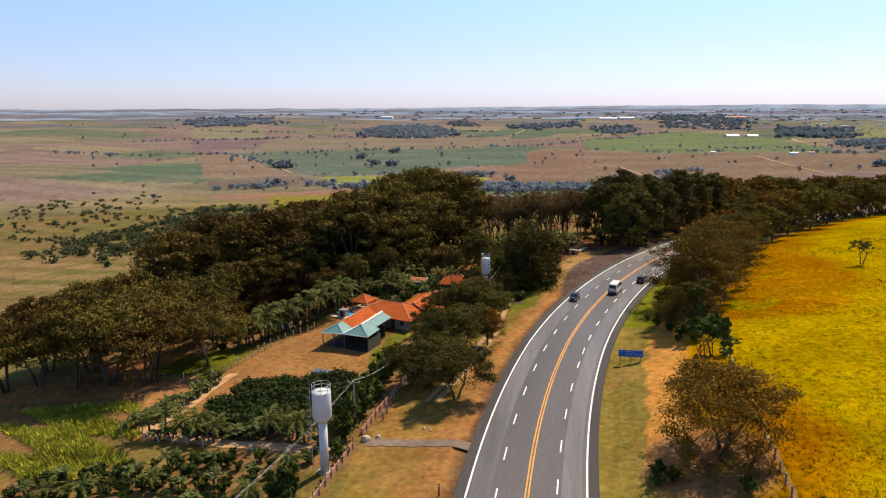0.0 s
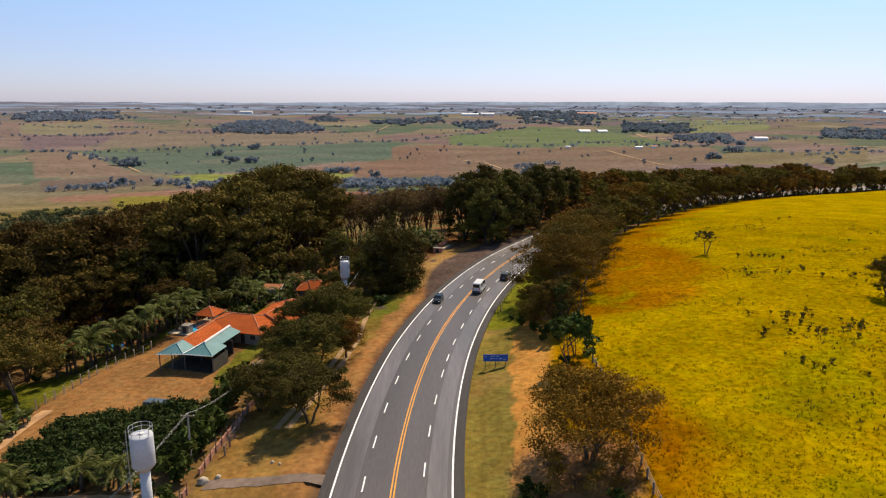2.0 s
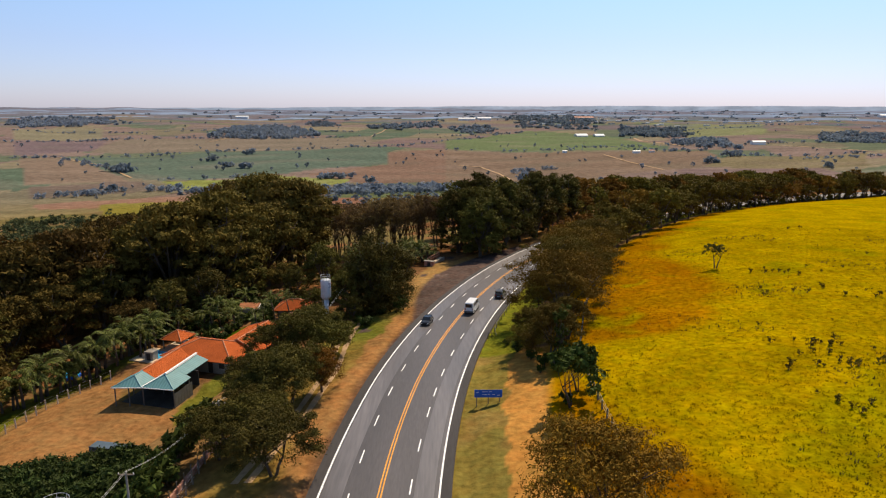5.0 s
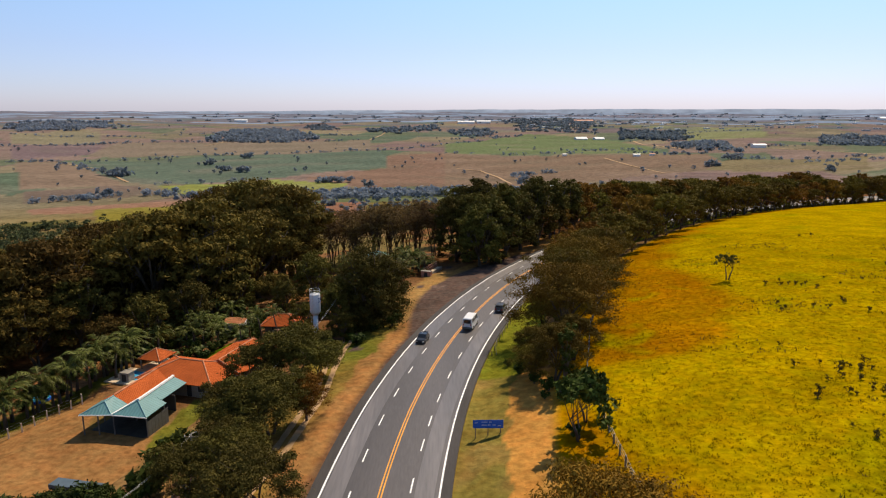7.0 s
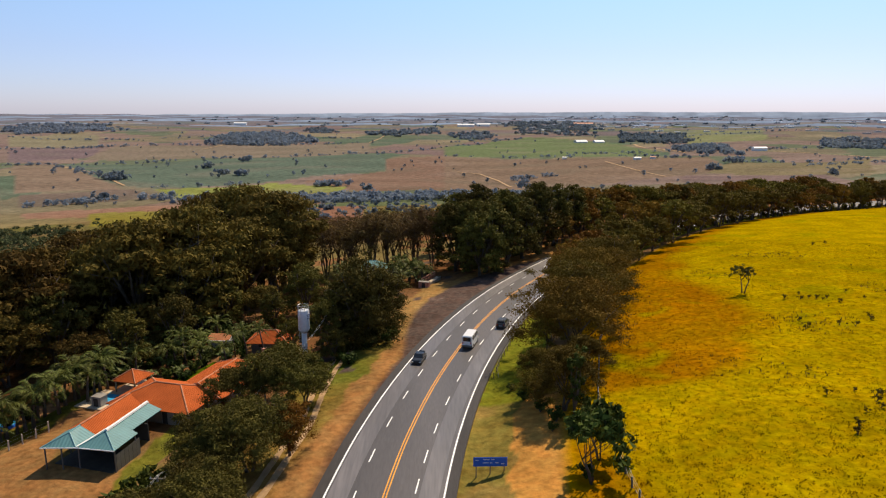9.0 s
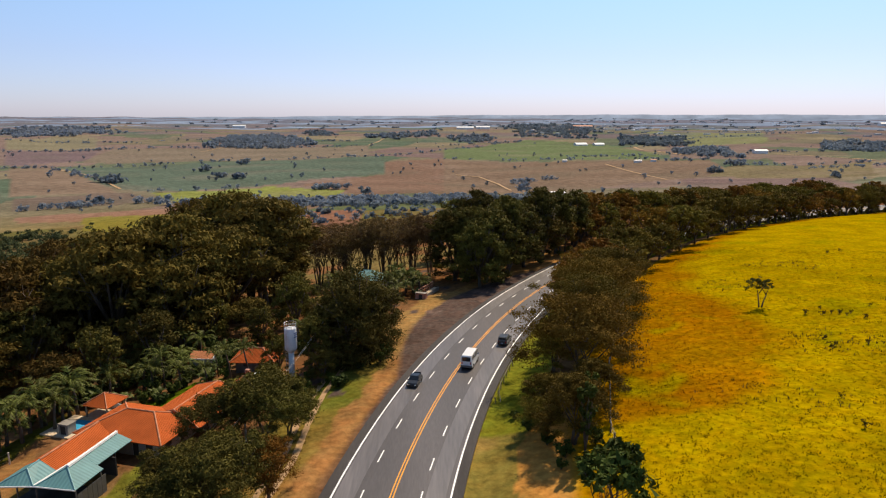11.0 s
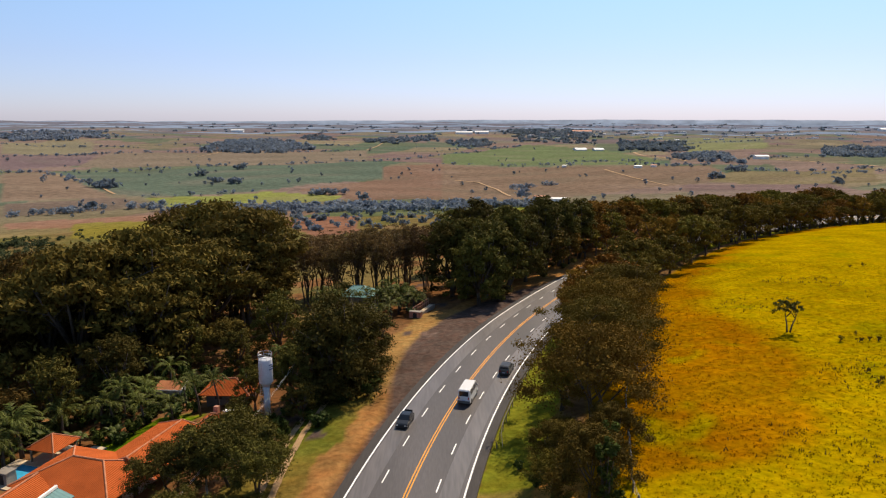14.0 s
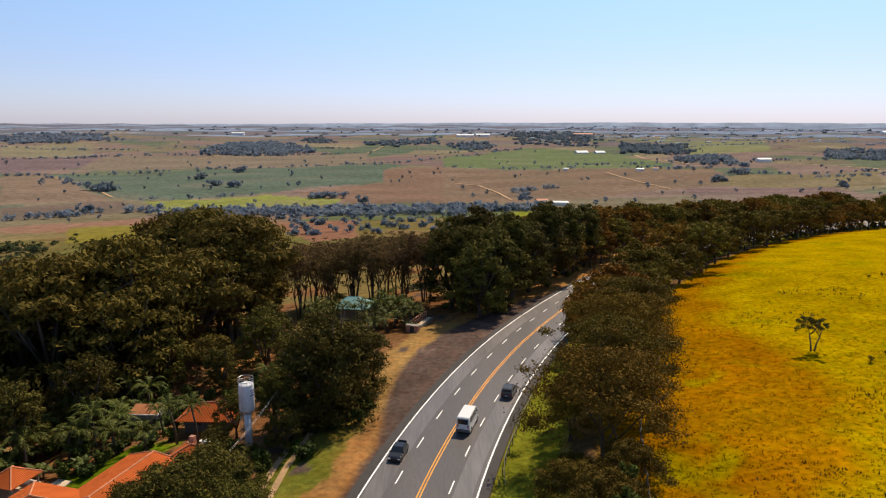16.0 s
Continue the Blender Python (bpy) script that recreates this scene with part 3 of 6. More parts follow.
for off in (-0.85, 0.85):
    line = [(road_point(s, d + off)[0][0], road_point(s, d + off)[0][1]) for s, d in ((17, -17.2), (24, -16.2), (34, -15.2), (50, -15.6), (62, -18.3), (72, -20.3), (84, -22))]
    setting("track_rut", draped(line, 0.95, 0.07, 1.2, 0.3), RUT, "pale sandy wheel rut in the verge", True)

# ---- trees ----


def leaf_cards(made, rng, centres, radii, count, size, flat=0.65, up=0.25, long=1.5):
    """Small folded sprays of leaves scattered through clumps."""
    for c, r in zip(centres, radii):
        n = max(5, int(1.4 * count * (0.4 + 1.2 * rng.random())))
        g = rng.normal(size=(n, 3))
        g /= np.linalg.norm(g, axis=1)[:, None]
        q = c + g * (r * rng.random((n, 1)) ** 0.5 * np.clip(1 + 0.2 * rng.normal(size=(n, 1)), 0.5, 1.6)) * np.array([1, 1, flat])
        nrm = 0.5 * rng.normal(size=(n, 3)) + 0.9 * g + np.array([0, 0, up])
        nrm /= np.linalg.norm(nrm, axis=1)[:, None]
        t = np.cross(nrm, rng.normal(size=(n, 3)))
        t /= np.linalg.norm(t, axis=1)[:, None] + 1e-9
        b = np.cross(nrm, t)
        w = size * (0.5 + 0.9 * rng.random((n, 1)))
        k = len(made.v)
        pts = np.stack([q - t * w * long * 0.6 + nrm * w * 0.1, q + t * w * long * 0.6 + b * w * 0.35, q + t * w * long * 0.4 - b * w * 0.45 - nrm * w * 0.15], 1).reshape(-1, 3)
        made.v += [tuple(p) for p in pts.tolist()]
        made.f += [(k + 3 * i, k + 3 * i + 1, k + 3 * i + 2) for i in range(n)]


def tree(name, seed, height, spread, leaf, label, clumps=46, count=62, size=0.42, low=0.45, dome=0.5, stems=1, bare=False, thick=1.0, flat=0.5):
    """A tapered trunk with limbs, and a crown of leafy clumps at their ends."""
    rng = np.random.default_rng(seed)
    root = thing(name, Matrix.Identity(4), label, "tree")
    wood = Mesh()
    ends = []
    fork = height * low * 0.75
    for st in range(stems):
        a0 = rng.random() * math.tau
        lean = (0.10 if stems == 1 else 0.14 if bare else 0.35) * fork
        base = Vector((0.35 * math.cos(a0), 0.35 * math.sin(a0), -0.3)) if stems > 1 else Vector((0, 0, -0.3))
        mid = base + Vector((lean * 0.4 * math.cos(a0), lean * 0.4 * math.sin(a0), fork * 0.55))
        top = base + Vector((lean * math.cos(a0), lean * math.sin(a0), fork))
        rad = thick * height * 0.022 / math.sqrt(stems) + 0.05
        wood.tube([base, mid, top], [rad * 1.35, rad, rad * 0.85], 7)
        limbs = max(3, (7 if not bare else 9) // stems + 1)
        for i in range(limbs):
            a = a0 + math.tau * i / limbs + rng.normal() * 0.3
            out = spread * (0.35 + 0.45 * rng.random())
            tip = Vector((math.cos(a) * out, math.sin(a) * out, height * (low + (0.93 - low) * (0.55 + 0.4 * rng.random()))))
            bend = top.lerp(tip, 0.5) + Vector((0, 0, -0.06 * height + 0.1 * height * rng.random()))
            wood.tube([top, bend, tip], [rad * 0.6, rad * 0.38, rad * 0.12], 5)
            for j in range(5 if bare else 3):
                f = 0.35 + 0.55 * rng.random()
                st_ = top.lerp(bend, f * 2) if f < 0.5 else bend.lerp(tip, f * 2 - 1)
                e = st_ + Vector((rng.normal(), rng.normal(), 0.9 + rng.random())) * spread * 0.22
                wood.tube([st_, e], [rad * 0.22, rad * 0.05], 4, False)
                ends.append(e)
                if bare:
                    for _ in range(6):
                        e2 = e + Vector((rng.normal(), rng.normal(), 1.0 + rng.random())) * spread * 0.13
                        wood.tube([st_.lerp(e, 0.6), e2], [rad * 0.08, rad * 0.03], 3, False)
                        ends.append(e2)
            ends.append(tip)
    part("trunk", wood, TWIG if bare else BARK, root, "rough grey-brown trunk and limbs", True)
    crown = Mesh()
    cs, rs = [], []
    for _ in range(clumps):
        r = math.sqrt(rng.random())
        a = rng.random() * math.tau
        wob = 0.84 + 0.34 * math.sin(3 * a + seed) * rng.random()
        h = low + (1 - low) * (dome + (1 - dome) * math.sqrt(max(0, 1 - r * r)))
        drop = rng.random() ** 1.6 * (0.75 if r > 0.75 else 0.5) if low > 0.1 else rng.random() ** 0.8 * (0.95 if r > 0.45 else 0.6)
        z = height * (h - (1 - low) * drop)
        cs.append(np.array([math.cos(a) * r * spread * wob, math.sin(a) * r * spread * wob, z - 0.05 * height]))
        rs.append(spread * (0.15 + 0.2 * rng.random()))
    for e in ends[:: 2 if not bare else 6]:
        cs.append(np.array(e))
        rs.append(spread * 0.15)
    leaf_cards(crown, rng, cs, rs, count, size, flat)
    part("crown", crown, leaf, root)
    return root


def palm(name, seed, height, label, fronds=14, reach=3.5):
    rng = np.random.default_rng(seed)
    root = thing(name, Matrix.Identity(4), label, "palm tree")
    stem = Mesh()
    lean = Vector((rng.normal() * 0.08, rng.normal() * 0.08, 0)) * height
    pts = [Vector((0, 0, -0.2)), lean * 0.3 + Vector((0, 0, height * 0.5)), lean + Vector((0, 0, height))]
    stem.tube(pts, [0.24, 0.16, 0.13], 7)
    part("trunk", stem, BARK, root, "ringed grey palm trunk", True)
    leaves = Mesh()
    for i in range(fronds):
        a = math.tau * i / fronds * 1.62 + rng.normal() * 0.2
        rise, droop = 0.1 + 1.5 * rng.random(), 0.2 + 0.5 * rng.random()
        long = reach * (0.8 + 0.35 * rng.random())
        out = Vector((math.cos(a), math.sin(a), 0))
        side = Vector((-math.sin(a), math.cos(a), 0))
        line = [pts[-1] + long * (out * (f * (1 - 0.18 * f * rise)) + Vector((0, 0, rise * f - (rise * 0.75 + droop * 0.6) * f * f))) for f in np.linspace(0, 1, 9)]
        for j in range(1, 17):
            f = j / 17
            k = min(7, int(f * 8))
            p = line[k].lerp(line[k + 1], f * 8 - k)
            way = (line[k + 1] - line[k]).normalized()
            w = long * 0.22 * math.sin(math.pi * min(0.93, 0.15 + f)) ** 0.6
            for sg in (-1, 1):
                tip = p + side * sg * w * (0.6 + 0.3 * rng.random()) + way * w * 0.75 + Vector((0, 0, -w * (0.1 + 0.45 * rng.random())))
                leaves.add([p - way * 0.09, p + way * 0.09, tip], [(0, 1, 2)])
        leaves.tube(line, [0.05 - 0.005 * q for q in range(9)], 3, False)
    part("crown", leaves, LEAF_PALM, root)
    return root


def bush(name, seed, height, spread, leaf, label, clumps=9, count=40, size=0.3, category="bush"):
    rng = np.random.default_rng(seed)
    root = thing(name, Matrix.Identity(4), label, category)
    wood = Mesh()
    cs, rs = [], []
    for i in range(clumps):
        a, r = rng.random() * math.tau, math.sqrt(rng.random()) * spread * 0.7
        c = np.array([math.cos(a) * r, math.sin(a) * r, height * (0.3 + 0.5 * rng.random())])
        cs.append(c)
        rs.append(spread * (0.3 + 0.2 * rng.random()))
        wood.tube([(0, 0, -0.1), tuple(c)], [0.05, 0.015], 4, False)
    part("stem", wood, BARK, root)
    crown = Mesh()
    leaf_cards(crown, rng, cs, rs, count, size, 0.8)
    part("leaves", crown, leaf, root)
    return root


def banana(name, seed, height, label):
    """A clump of arching, torn broad leaves on short stems."""
    rng = np.random.default_rng(seed)
    root = thing(name, Matrix.Identity(4), label, "plant")
    stem, leaves = Mesh(), Mesh()
    for k in range(3):
        a0 = math.tau * k / 3
        foot = Vector((0.3 * math.cos(a0), 0.3 * math.sin(a0), 0))
        top = foot * 1.6 + Vector((0, 0, height * (0.35 + 0.15 * rng.random())))
        stem.tube([foot - Vector((0, 0, 0.1)), top], [0.13, 0.09], 6)
        for i in range(6):
            a = a0 + math.tau * i / 6 + rng.normal() * 0.25
            out, side = Vector((math.cos(a), math.sin(a), 0)), Vector((-math.sin(a), math.cos(a), 0))
            long, bend = height * (0.5 + 0.25 * rng.random()), 0.5 + 0.8 * rng.random()
            line = [top + long * (out * (0.75 * f) + Vector((0, 0, 1.1 * f - bend * f * f))) for f in np.linspace(0, 1, 7)]
            for j in range(6):
                w = 0.13 * height * math.sin(math.pi * (0.12 + 0.85 * j / 6))
                v = 0.13 * height * math.sin(math.pi * (0.12 + 0.85 * (j + 0.9) / 6))
                for sg in (-1, 1):
                    sag = Vector((0, 0, -0.35))
                    leaves.add([line[j], line[j + 1], line[j].lerp(line[j + 1], 0.9) + side * sg * v + sag * v, line[j] + side * sg * w + sag * w], [(0, 1, 2, 3)])
    part("stem", stem, BARK, root, "pale fleshy stem", True)
    part("leaves", leaves, LEAF_BANANA, root, "broad torn leaves")
    return root


rng = np.random.default_rng(11)


def scatter(kinds, places, group, size=(0.85, 1.2), sink=0.05):
    """Stands copies of the given plants at places; the first of each kind is moved, the others are copied."""
    used = {}
    for i, p in enumerate(places):
        x, y = p[0], p[1]
        k = kinds[int(p[3]) if len(p) > 3 else int(rng.integers(len(kinds)))]
        z = p[2] if len(p) > 2 and p[2] else size[0] + (size[1] - size[0]) * rng.random()
        m = on_ground(x, y, rng.random() * 360, z, sink)
        if k in PLANTED:
            ob = copy_thing(k, m)
        else:
            k.matrix_world = m
            PLANTED.add(k)
            ob = k
        ob["group"] = group
    return used


PLANTED = set()


def spaced(poly, gap, count, seed, jitter=True):
    r = np.random.default_rng(seed)
    xs, ys = [p[0] for p in poly], [p[1] for p in poly]
    tries = r.uniform((min(xs), min(ys)), (max(xs), max(ys)), (count * 25, 2))
    tries = tries[inside(tries[:, 0], tries[:, 1], poly)]
    got, cells = [], {}
    for x, y in tries.tolist():
        i, j = int(x // gap), int(y // gap)
        near = [q for a in (-1, 0, 1) for b in (-1, 0, 1) for q in cells.get((i + a, j + b), ())]
        if all((x - a) ** 2 + (y - b) ** 2 > gap * gap for a, b in near):
            got.append((x, y))
            cells.setdefault((i, j), []).append((x, y))
            if len(got) >= count:
                break
    return got


umbrella_a = tree("roadside_tree", 1, 12.0, 6.6, LEAF_OLIVE, "broad olive-green roadside tree with a flat leafy crown", 88, 150, 0.21, 0.36, 0.55, flat=0.42)
umbrella_b = tree("roadside_tree", 2, 13.0, 6.0, LEAF_OLIVE, "broad olive-green roadside tree with a flat leafy crown", 84, 145, 0.21, 0.30, 0.5, 2, flat=0.45)
umbrella_c = tree("roadside_tree", 3, 11.5, 6.2, LEAF_BROWN, "roadside tree with browning olive leaves", 84, 145, 0.21, 0.32, 0.5, flat=0.42)
verge_a = tree("roadside_tree", 33, 12.0, 6.4, LEAF_OLIVE, "olive-green tree in the row along the highway", 44, 38, 0.5, 0.34, 0.5, flat=0.45)
verge_b = tree("roadside_tree", 34, 12.5, 6.0, LEAF_OLIVE, "olive-green tree in the row along the highway", 42, 38, 0.5, 0.32, 0.5, 2, flat=0.45)
verge_c = tree("roadside_tree", 35, 11.5, 6.2, LEAF_BROWN, "browning tree in the row along the highway", 42, 42, 0.5, 0.36, 0.5, flat=0.45)
dark_a = tree("forest_tree", 4, 17.0, 6.2, LEAF_DARK, "tall dark green forest tree with a dense crown", 76, 66, 0.40, 0.25, 0.45)
dark_b = tree("forest_tree", 5, 19.0, 5.6, LEAF_DARK, "tall dark green forest tree with a dense crown", 78, 64, 0.40, 0.22, 0.4, 2)
olive_a = tree("forest_tree", 6, 16.0, 7.4, LEAF_FOREST, "spreading olive-brown forest tree", 92, 66, 0.38, 0.30, 0.5, flat=0.42)
olive_b = tree("forest_tree", 7, 14.5, 6.8, LEAF_FOREST, "spreading olive-brown forest tree", 86, 66, 0.38, 0.26, 0.5, 2, flat=0.42)
brown_a = tree("forest_tree", 8, 14.0, 5.2, LEAF_DRY, "half-bare brownish tree with upright branches", 30, 34, 0.22, 0.42, 0.5, 2, True, 0.5)
brown_b = tree("forest_tree", 9, 15.5, 4.6, LEAF_DRY, "half-bare brownish tree with upright branches", 34, 34, 0.22, 0.40, 0.5, 3, True, 0.5)
big_right = tree("roadside_tree", 10, 10.8, 8.2, LEAF_BROWN, "wide dry tree with thinning olive-brown leaves beside the verge", 150, 112, 0.21, 0.24, 0.5, 3, False, 1.3, flat=0.42)
broad = tree("broadleaf_tree", 12, 8.5, 4.0, LEAF_BROAD, "small dark green tree with large leaves and thin stems", 15, 22, 0.6, 0.5, 0.5, 3, False, 0.5)
vine = tree("creeper_tree", 37, 10.5, 1.5, LEAF_BROAD, "slender tree trunk covered in green creeper", 30, 30, 0.3, 0.15, 0.9, 1, False, 0.8, 0.9)
lone = tree("lone_tree", 13, 6.4, 2.9, LEAF_DARK, "lone spindly dark tree standing in the pasture", 8, 26, 0.28, 0.6, 0.5, 2, False, 0.8)
palm_a = palm("palm_tree", 14, 3.7, "garden palm with drooping grey-green fronds", 17, 3.3)
palm_b = palm("palm_tree", 15, 6.4, "tall garden palm with drooping grey-green fronds", 17, 3.5)
palm_c = palm("palm_tree", 16, 2.6, "young garden palm with arching fronds", 12, 3.0)

row_a = tree("roadside_tree", 43, 13.5, 9.0, LEAF_ROW, "very wide olive-brown roadside tree on dark trunks", 118, 210, 0.20, 0.28, 0.5, 3, False, 1.0, flat=0.38)
row_b = tree("roadside_tree", 44, 13.5, 8.8, LEAF_OLIVE, "very wide olive-green roadside tree on dark trunks", 118, 200, 0.20, 0.30, 0.5, 2, False, 1.0, flat=0.38)

# Roadside trees on the pasture side.
scatter([big_right], [(16.0, 76.4, 1.0)], "trees beside the highway")
scatter([vine], [(19.5, 119.5, 0.95), (21.5, 126.5, 0.85)], "trees beside the highway")
scatter([broad], [(18.6, 103.2, 1.0), (20.4, 108.2, 0.85)], "trees beside the highway")
row = [(18.6, 123, 0.76, 1), (15.4, 125.5, 0.5, 0), (16.6, 130, 0.80, 1), (23.0, 131.5, 0.84, 1), (23.8, 144.0, 1.10, 3), (18.6, 137, 0.8, 0), (28.8, 160.5, 1.06, 4), (20.6, 151, 0.85, 1), (33.5, 175, 0.98, 3), (26.0, 168, 0.9, 0), (39.5, 191, 0.98, 4), (32.5, 186, 0.95, 2)]
scatter([umbrella_a, umbrella_b, umbrella_c, row_a, row_b], row, "trees beside the highway")
far_row = []
for k in range(48):
    s = 128 + 10.5 * k
    for d in (12.5 + 4 * rng.random(), -12 - 5 * rng.random() if s > 190 else None, 20 + 3 * rng.random() if k % 2 else None):
        if d is not None:
            p = road_point(s + 4 * rng.random(), d)[0]
            far_row.append((p[0], p[1], 0.85 + 0.5 * rng.random(), int(rng.integers(3))))
for k in range(60):
    p = road_point(205 + 6.2 * k + 3 * rng.random(), 11.0 + 3 * rng.random())[0]
    far_row.append((p[0], p[1], 0.42 + 0.3 * rng.random(), 3))
verge_low = tree("roadside_tree", 36, 11.0, 6.0, LEAF_OLIVE, "low bushy tree under the row along the highway", 36, 40, 0.5, 0.10, 0.5, 3, flat=0.6)
scatter([verge_a, verge_b, verge_c, verge_low], far_row, "trees beside the highway")

# Trees of the wood on the low side.
track_tree = tree("track_tree", 41, 10.6, 7.2, LEAF_DARK, "spreading dark olive-green tree beside the sandy track", 100, 150, 0.24, 0.48, 0.55, 2, flat=0.4)
scatter([umbrella_a, umbrella_c, umbrella_b, track_tree], [(-19.8, 91.0, 0.76, 3), (-28.4, 96.8, 0.86, 3), (-23.5, 98.5, 0.92, 3), (-25.5, 104.5, 0.78, 3), (-22.6, 112.0, 1.12, 3), (-27.6, 110.5, 0.82, 3), (-18.2, 115.0, 0.66, 1), (-23.5, 134.0, 1.14, 3), (-19.4, 130.5, 0.9, 3), (-29.8, 132.0, 0.9, 3), (-26.5, 121.5, 0.72, 3), (-28.6, 116.0, 0.88, 3)], "trees beside the track")
layby = tree("layby_tree", 40, 18.5, 7.7, LEAF_DARK, "large dark tree with a low drooping crown beside the lay-by", 170, 110, 0.30, 0.06, 0.45, 4, False, 0.8, 0.7)
scatter([layby], [(-14.6, 163.0, 1.08), (-11.0, 170.5, 0.78)], "trees beside the lay-by")
dark_places = [(12.5, 221, 1.1), (14.5, 228, 1.2), (9.5, 234, 1.2), (15, 232, 1.2), (6, 236, 1.2), (21, 238, 1.1), (13, 245, 1.2), (28, 250, 1.1), (6, 246, 1.1), (22, 258, 1.2), (35, 262, 1.1), (30, 272, 1.1), (43, 276, 1.05), (14, 262, 1.1), (38, 288, 1.1), (52, 292, 1.0), (25, 285, 1.0)]
scatter([dark_a, dark_b], dark_places, "trees of the wood")
wood_poly = [(-112, 150), (-86, 140), (-72, 172), (-56, 186), (-52, 214), (-44, 228), (-50, 250), (-84, 258), (-120, 220)]
scatter([olive_a, olive_b, dark_a, olive_a], [(x, y, (0.95 + 0.25 * rng.random()) if x < -74 else (1.2 + 0.3 * rng.random())) for x, y in spaced(wood_poly, 9.6, 48, 3)], "trees of the wood")
scatter([olive_a, dark_a, olive_b], [(-31, 190, 0.7), (-33, 200, 0.7, 1), (-22, 180, 0.6, 2), (-50, 188, 0.7, 1), (-60, 158, 0.75, 1), (-54, 168, 0.75, 1), (-64, 152, 0.7, 2)], "trees of the wood")
scatter([brown_a, brown_b], spaced([(-46, 238), (-34, 266), (-4, 272), (2, 250), (-22, 242)], 4.8, 26, 5), "bare trees of the wood", (1.02, 1.3))
tall = tree("forest_tree", 61, 26.0, 10.5, LEAF_FOREST, "very tall spreading olive-brown forest tree", 120, 66, 0.46, 0.34, 0.5, 2, flat=0.42)
scatter([tall], [(-86, 203, 0.98), (-75, 199, 1.05), (-66, 208, 1.02), (-76, 222, 1.03), (-62, 226, 1.0), (-69, 240, 1.06), (-55, 239, 1.02), (-45, 236, 0.84), (-88, 236, 0.92), (-93, 222, 0.86)], "trees of the wood")
paddock_a = tree("paddock_tree", 38, 10.5, 6.8, LEAF_FOREST, "flat-topped brownish tree on thin bare trunks", 90, 104, 0.28, 0.64, 0.6, 3, False, 0.7, 0.42)
paddock_b = tree("paddock_tree", 39, 9.5, 6.2, LEAF_FOREST, "flat-topped brownish tree on thin bare trunks", 84, 104, 0.28, 0.62, 0.6, 4, False, 0.7, 0.42)
scatter([paddock_a, paddock_b], [(-107, 103, 1.27, 0), (-97.5, 101.5, 1.27, 1), (-90.5, 103, 1.27, 0), (-82.0, 101.5, 1.12, 1), (-74.0, 111, 0.86, 0), (-86, 110, 1.21, 1), (-101, 110, 1.27, 0), (-112, 111, 1.27, 1), (-94, 118, 1.27, 0), (-79, 121, 0.95, 1), (-106, 120, 1.27, 0), (-113, 101, 1.27, 1)], "trees in the paddock")
scatter([dark_a, olive_b], spaced([(-114, 134), (-110, 150), (-88, 140), (-80, 128), (-94, 128)], 7.5, 9, 6), "trees beside the drive", (0.75, 0.95))
scatter([lone], [(67.0, 175.6, 1.0)], "trees in the pasture")
scatter([umbrella_b], [(82.5, 126.5, 0.85)], "trees in the pasture")

scatter([dark_b, dark_a, track_tree], [(-27.5, 159.5, 0.42, 1), (-21.0, 159.0, 0.5, 0), (-18.4, 152.5, 0.36, 1), (-27.5, 150.0, 0.34, 1), (-19.5, 165.0, 0.6, 0)], "trees behind the tower")

# Palms and garden plants.
banana_a = banana("banana_plant", 70, 3.0, "banana plant with broad torn green leaves beside the lane")
banana_b = banana("banana_plant", 71, 2.5, "banana plant with broad torn green leaves beside the lane")
palm_line = [(-72.5 + 13.5 * f + rng.normal() * 0.9, 121 + 26 * f + rng.normal() * 0.8, 1.0 + 0.35 * rng.random(), 2 * (k % 3 == 0)) for k, f in enumerate(np.linspace(0, 1, 24))]
scatter([palm_a, palm_b, palm_c], palm_line, "palms along the garden", (0.85, 1.1))
scatter([palm_a, palm_b, palm_c], [(-36.5, 159.5, 0.95, 1), (-33.0, 158.8, 1.0, 1), (-40, 163, 0.8, 1), (-45, 158, 0.9, 0), (-49, 160, 1.0, 1), (-51, 177, 0.9, 1), (-28, 176, 0.9, 1), (-52, 158, 1, 0), (-24, 188, 1, 1), (-48, 176, 1, 0), (-56, 154, 1, 0), (-60, 152, 0.9, 2), (-50, 158, 1.0, 0), (-52, 163, 1.0, 1), (-47, 164, 0.95, 0), (-56, 169, 1.0, 1), (-59, 163, 1.0, 0), (-54, 172, 1, 1), (-49, 169, 0.9, 0), (-62, 158, 1, 1), (-40, 157, 0.8, 0)], "garden palms")
scatter([palm_a, banana_a, palm_c], spaced([(-16, 214), (-13, 234), (-2.5, 234), (-4, 214)], 2.8, 18, 8) + [(-27, 224), (-25, 232), (-29, 229), (-22, 238), (-17, 239), (-12, 238), (-28, 236), (-24, 241)], "palms beside the gate", (0.95, 1.25))
scatter([palm_b], [(-23.5, 225, 0.8), (-21.0, 223.5, 0.9), (-18.2, 224.5, 0.82), (-15.6, 223.0, 0.95), (-13.2, 225.0, 0.9), (-10.5, 223.5, 0.85), (-8.0, 226.0, 0.9), (-6.0, 222.0, 0.85), (-26.0, 226.5, 0.85)], "palms beside the gate")
scatter([banana_a, banana_b, palm_c], [(-66 + 1.35 * k + rng.normal() * 0.5, 81.2 - 0.16 * k + rng.normal() * 0.7, 0.8 + 0.4 * rng.random(), int(rng.integers(3))) for k in range(21)] + [(-71.5 + 0.45 * k + rng.normal() * 0.5, 83 + 1.7 * k, 0.75 + 0.35 * rng.random(), int(rng.integers(2))) for k in range(12)] + [(-68.5 + 0.4 * k, 86 + 2.4 * k, 0.8, int(rng.integers(2))) for k in range(6)], "plants along the lane")
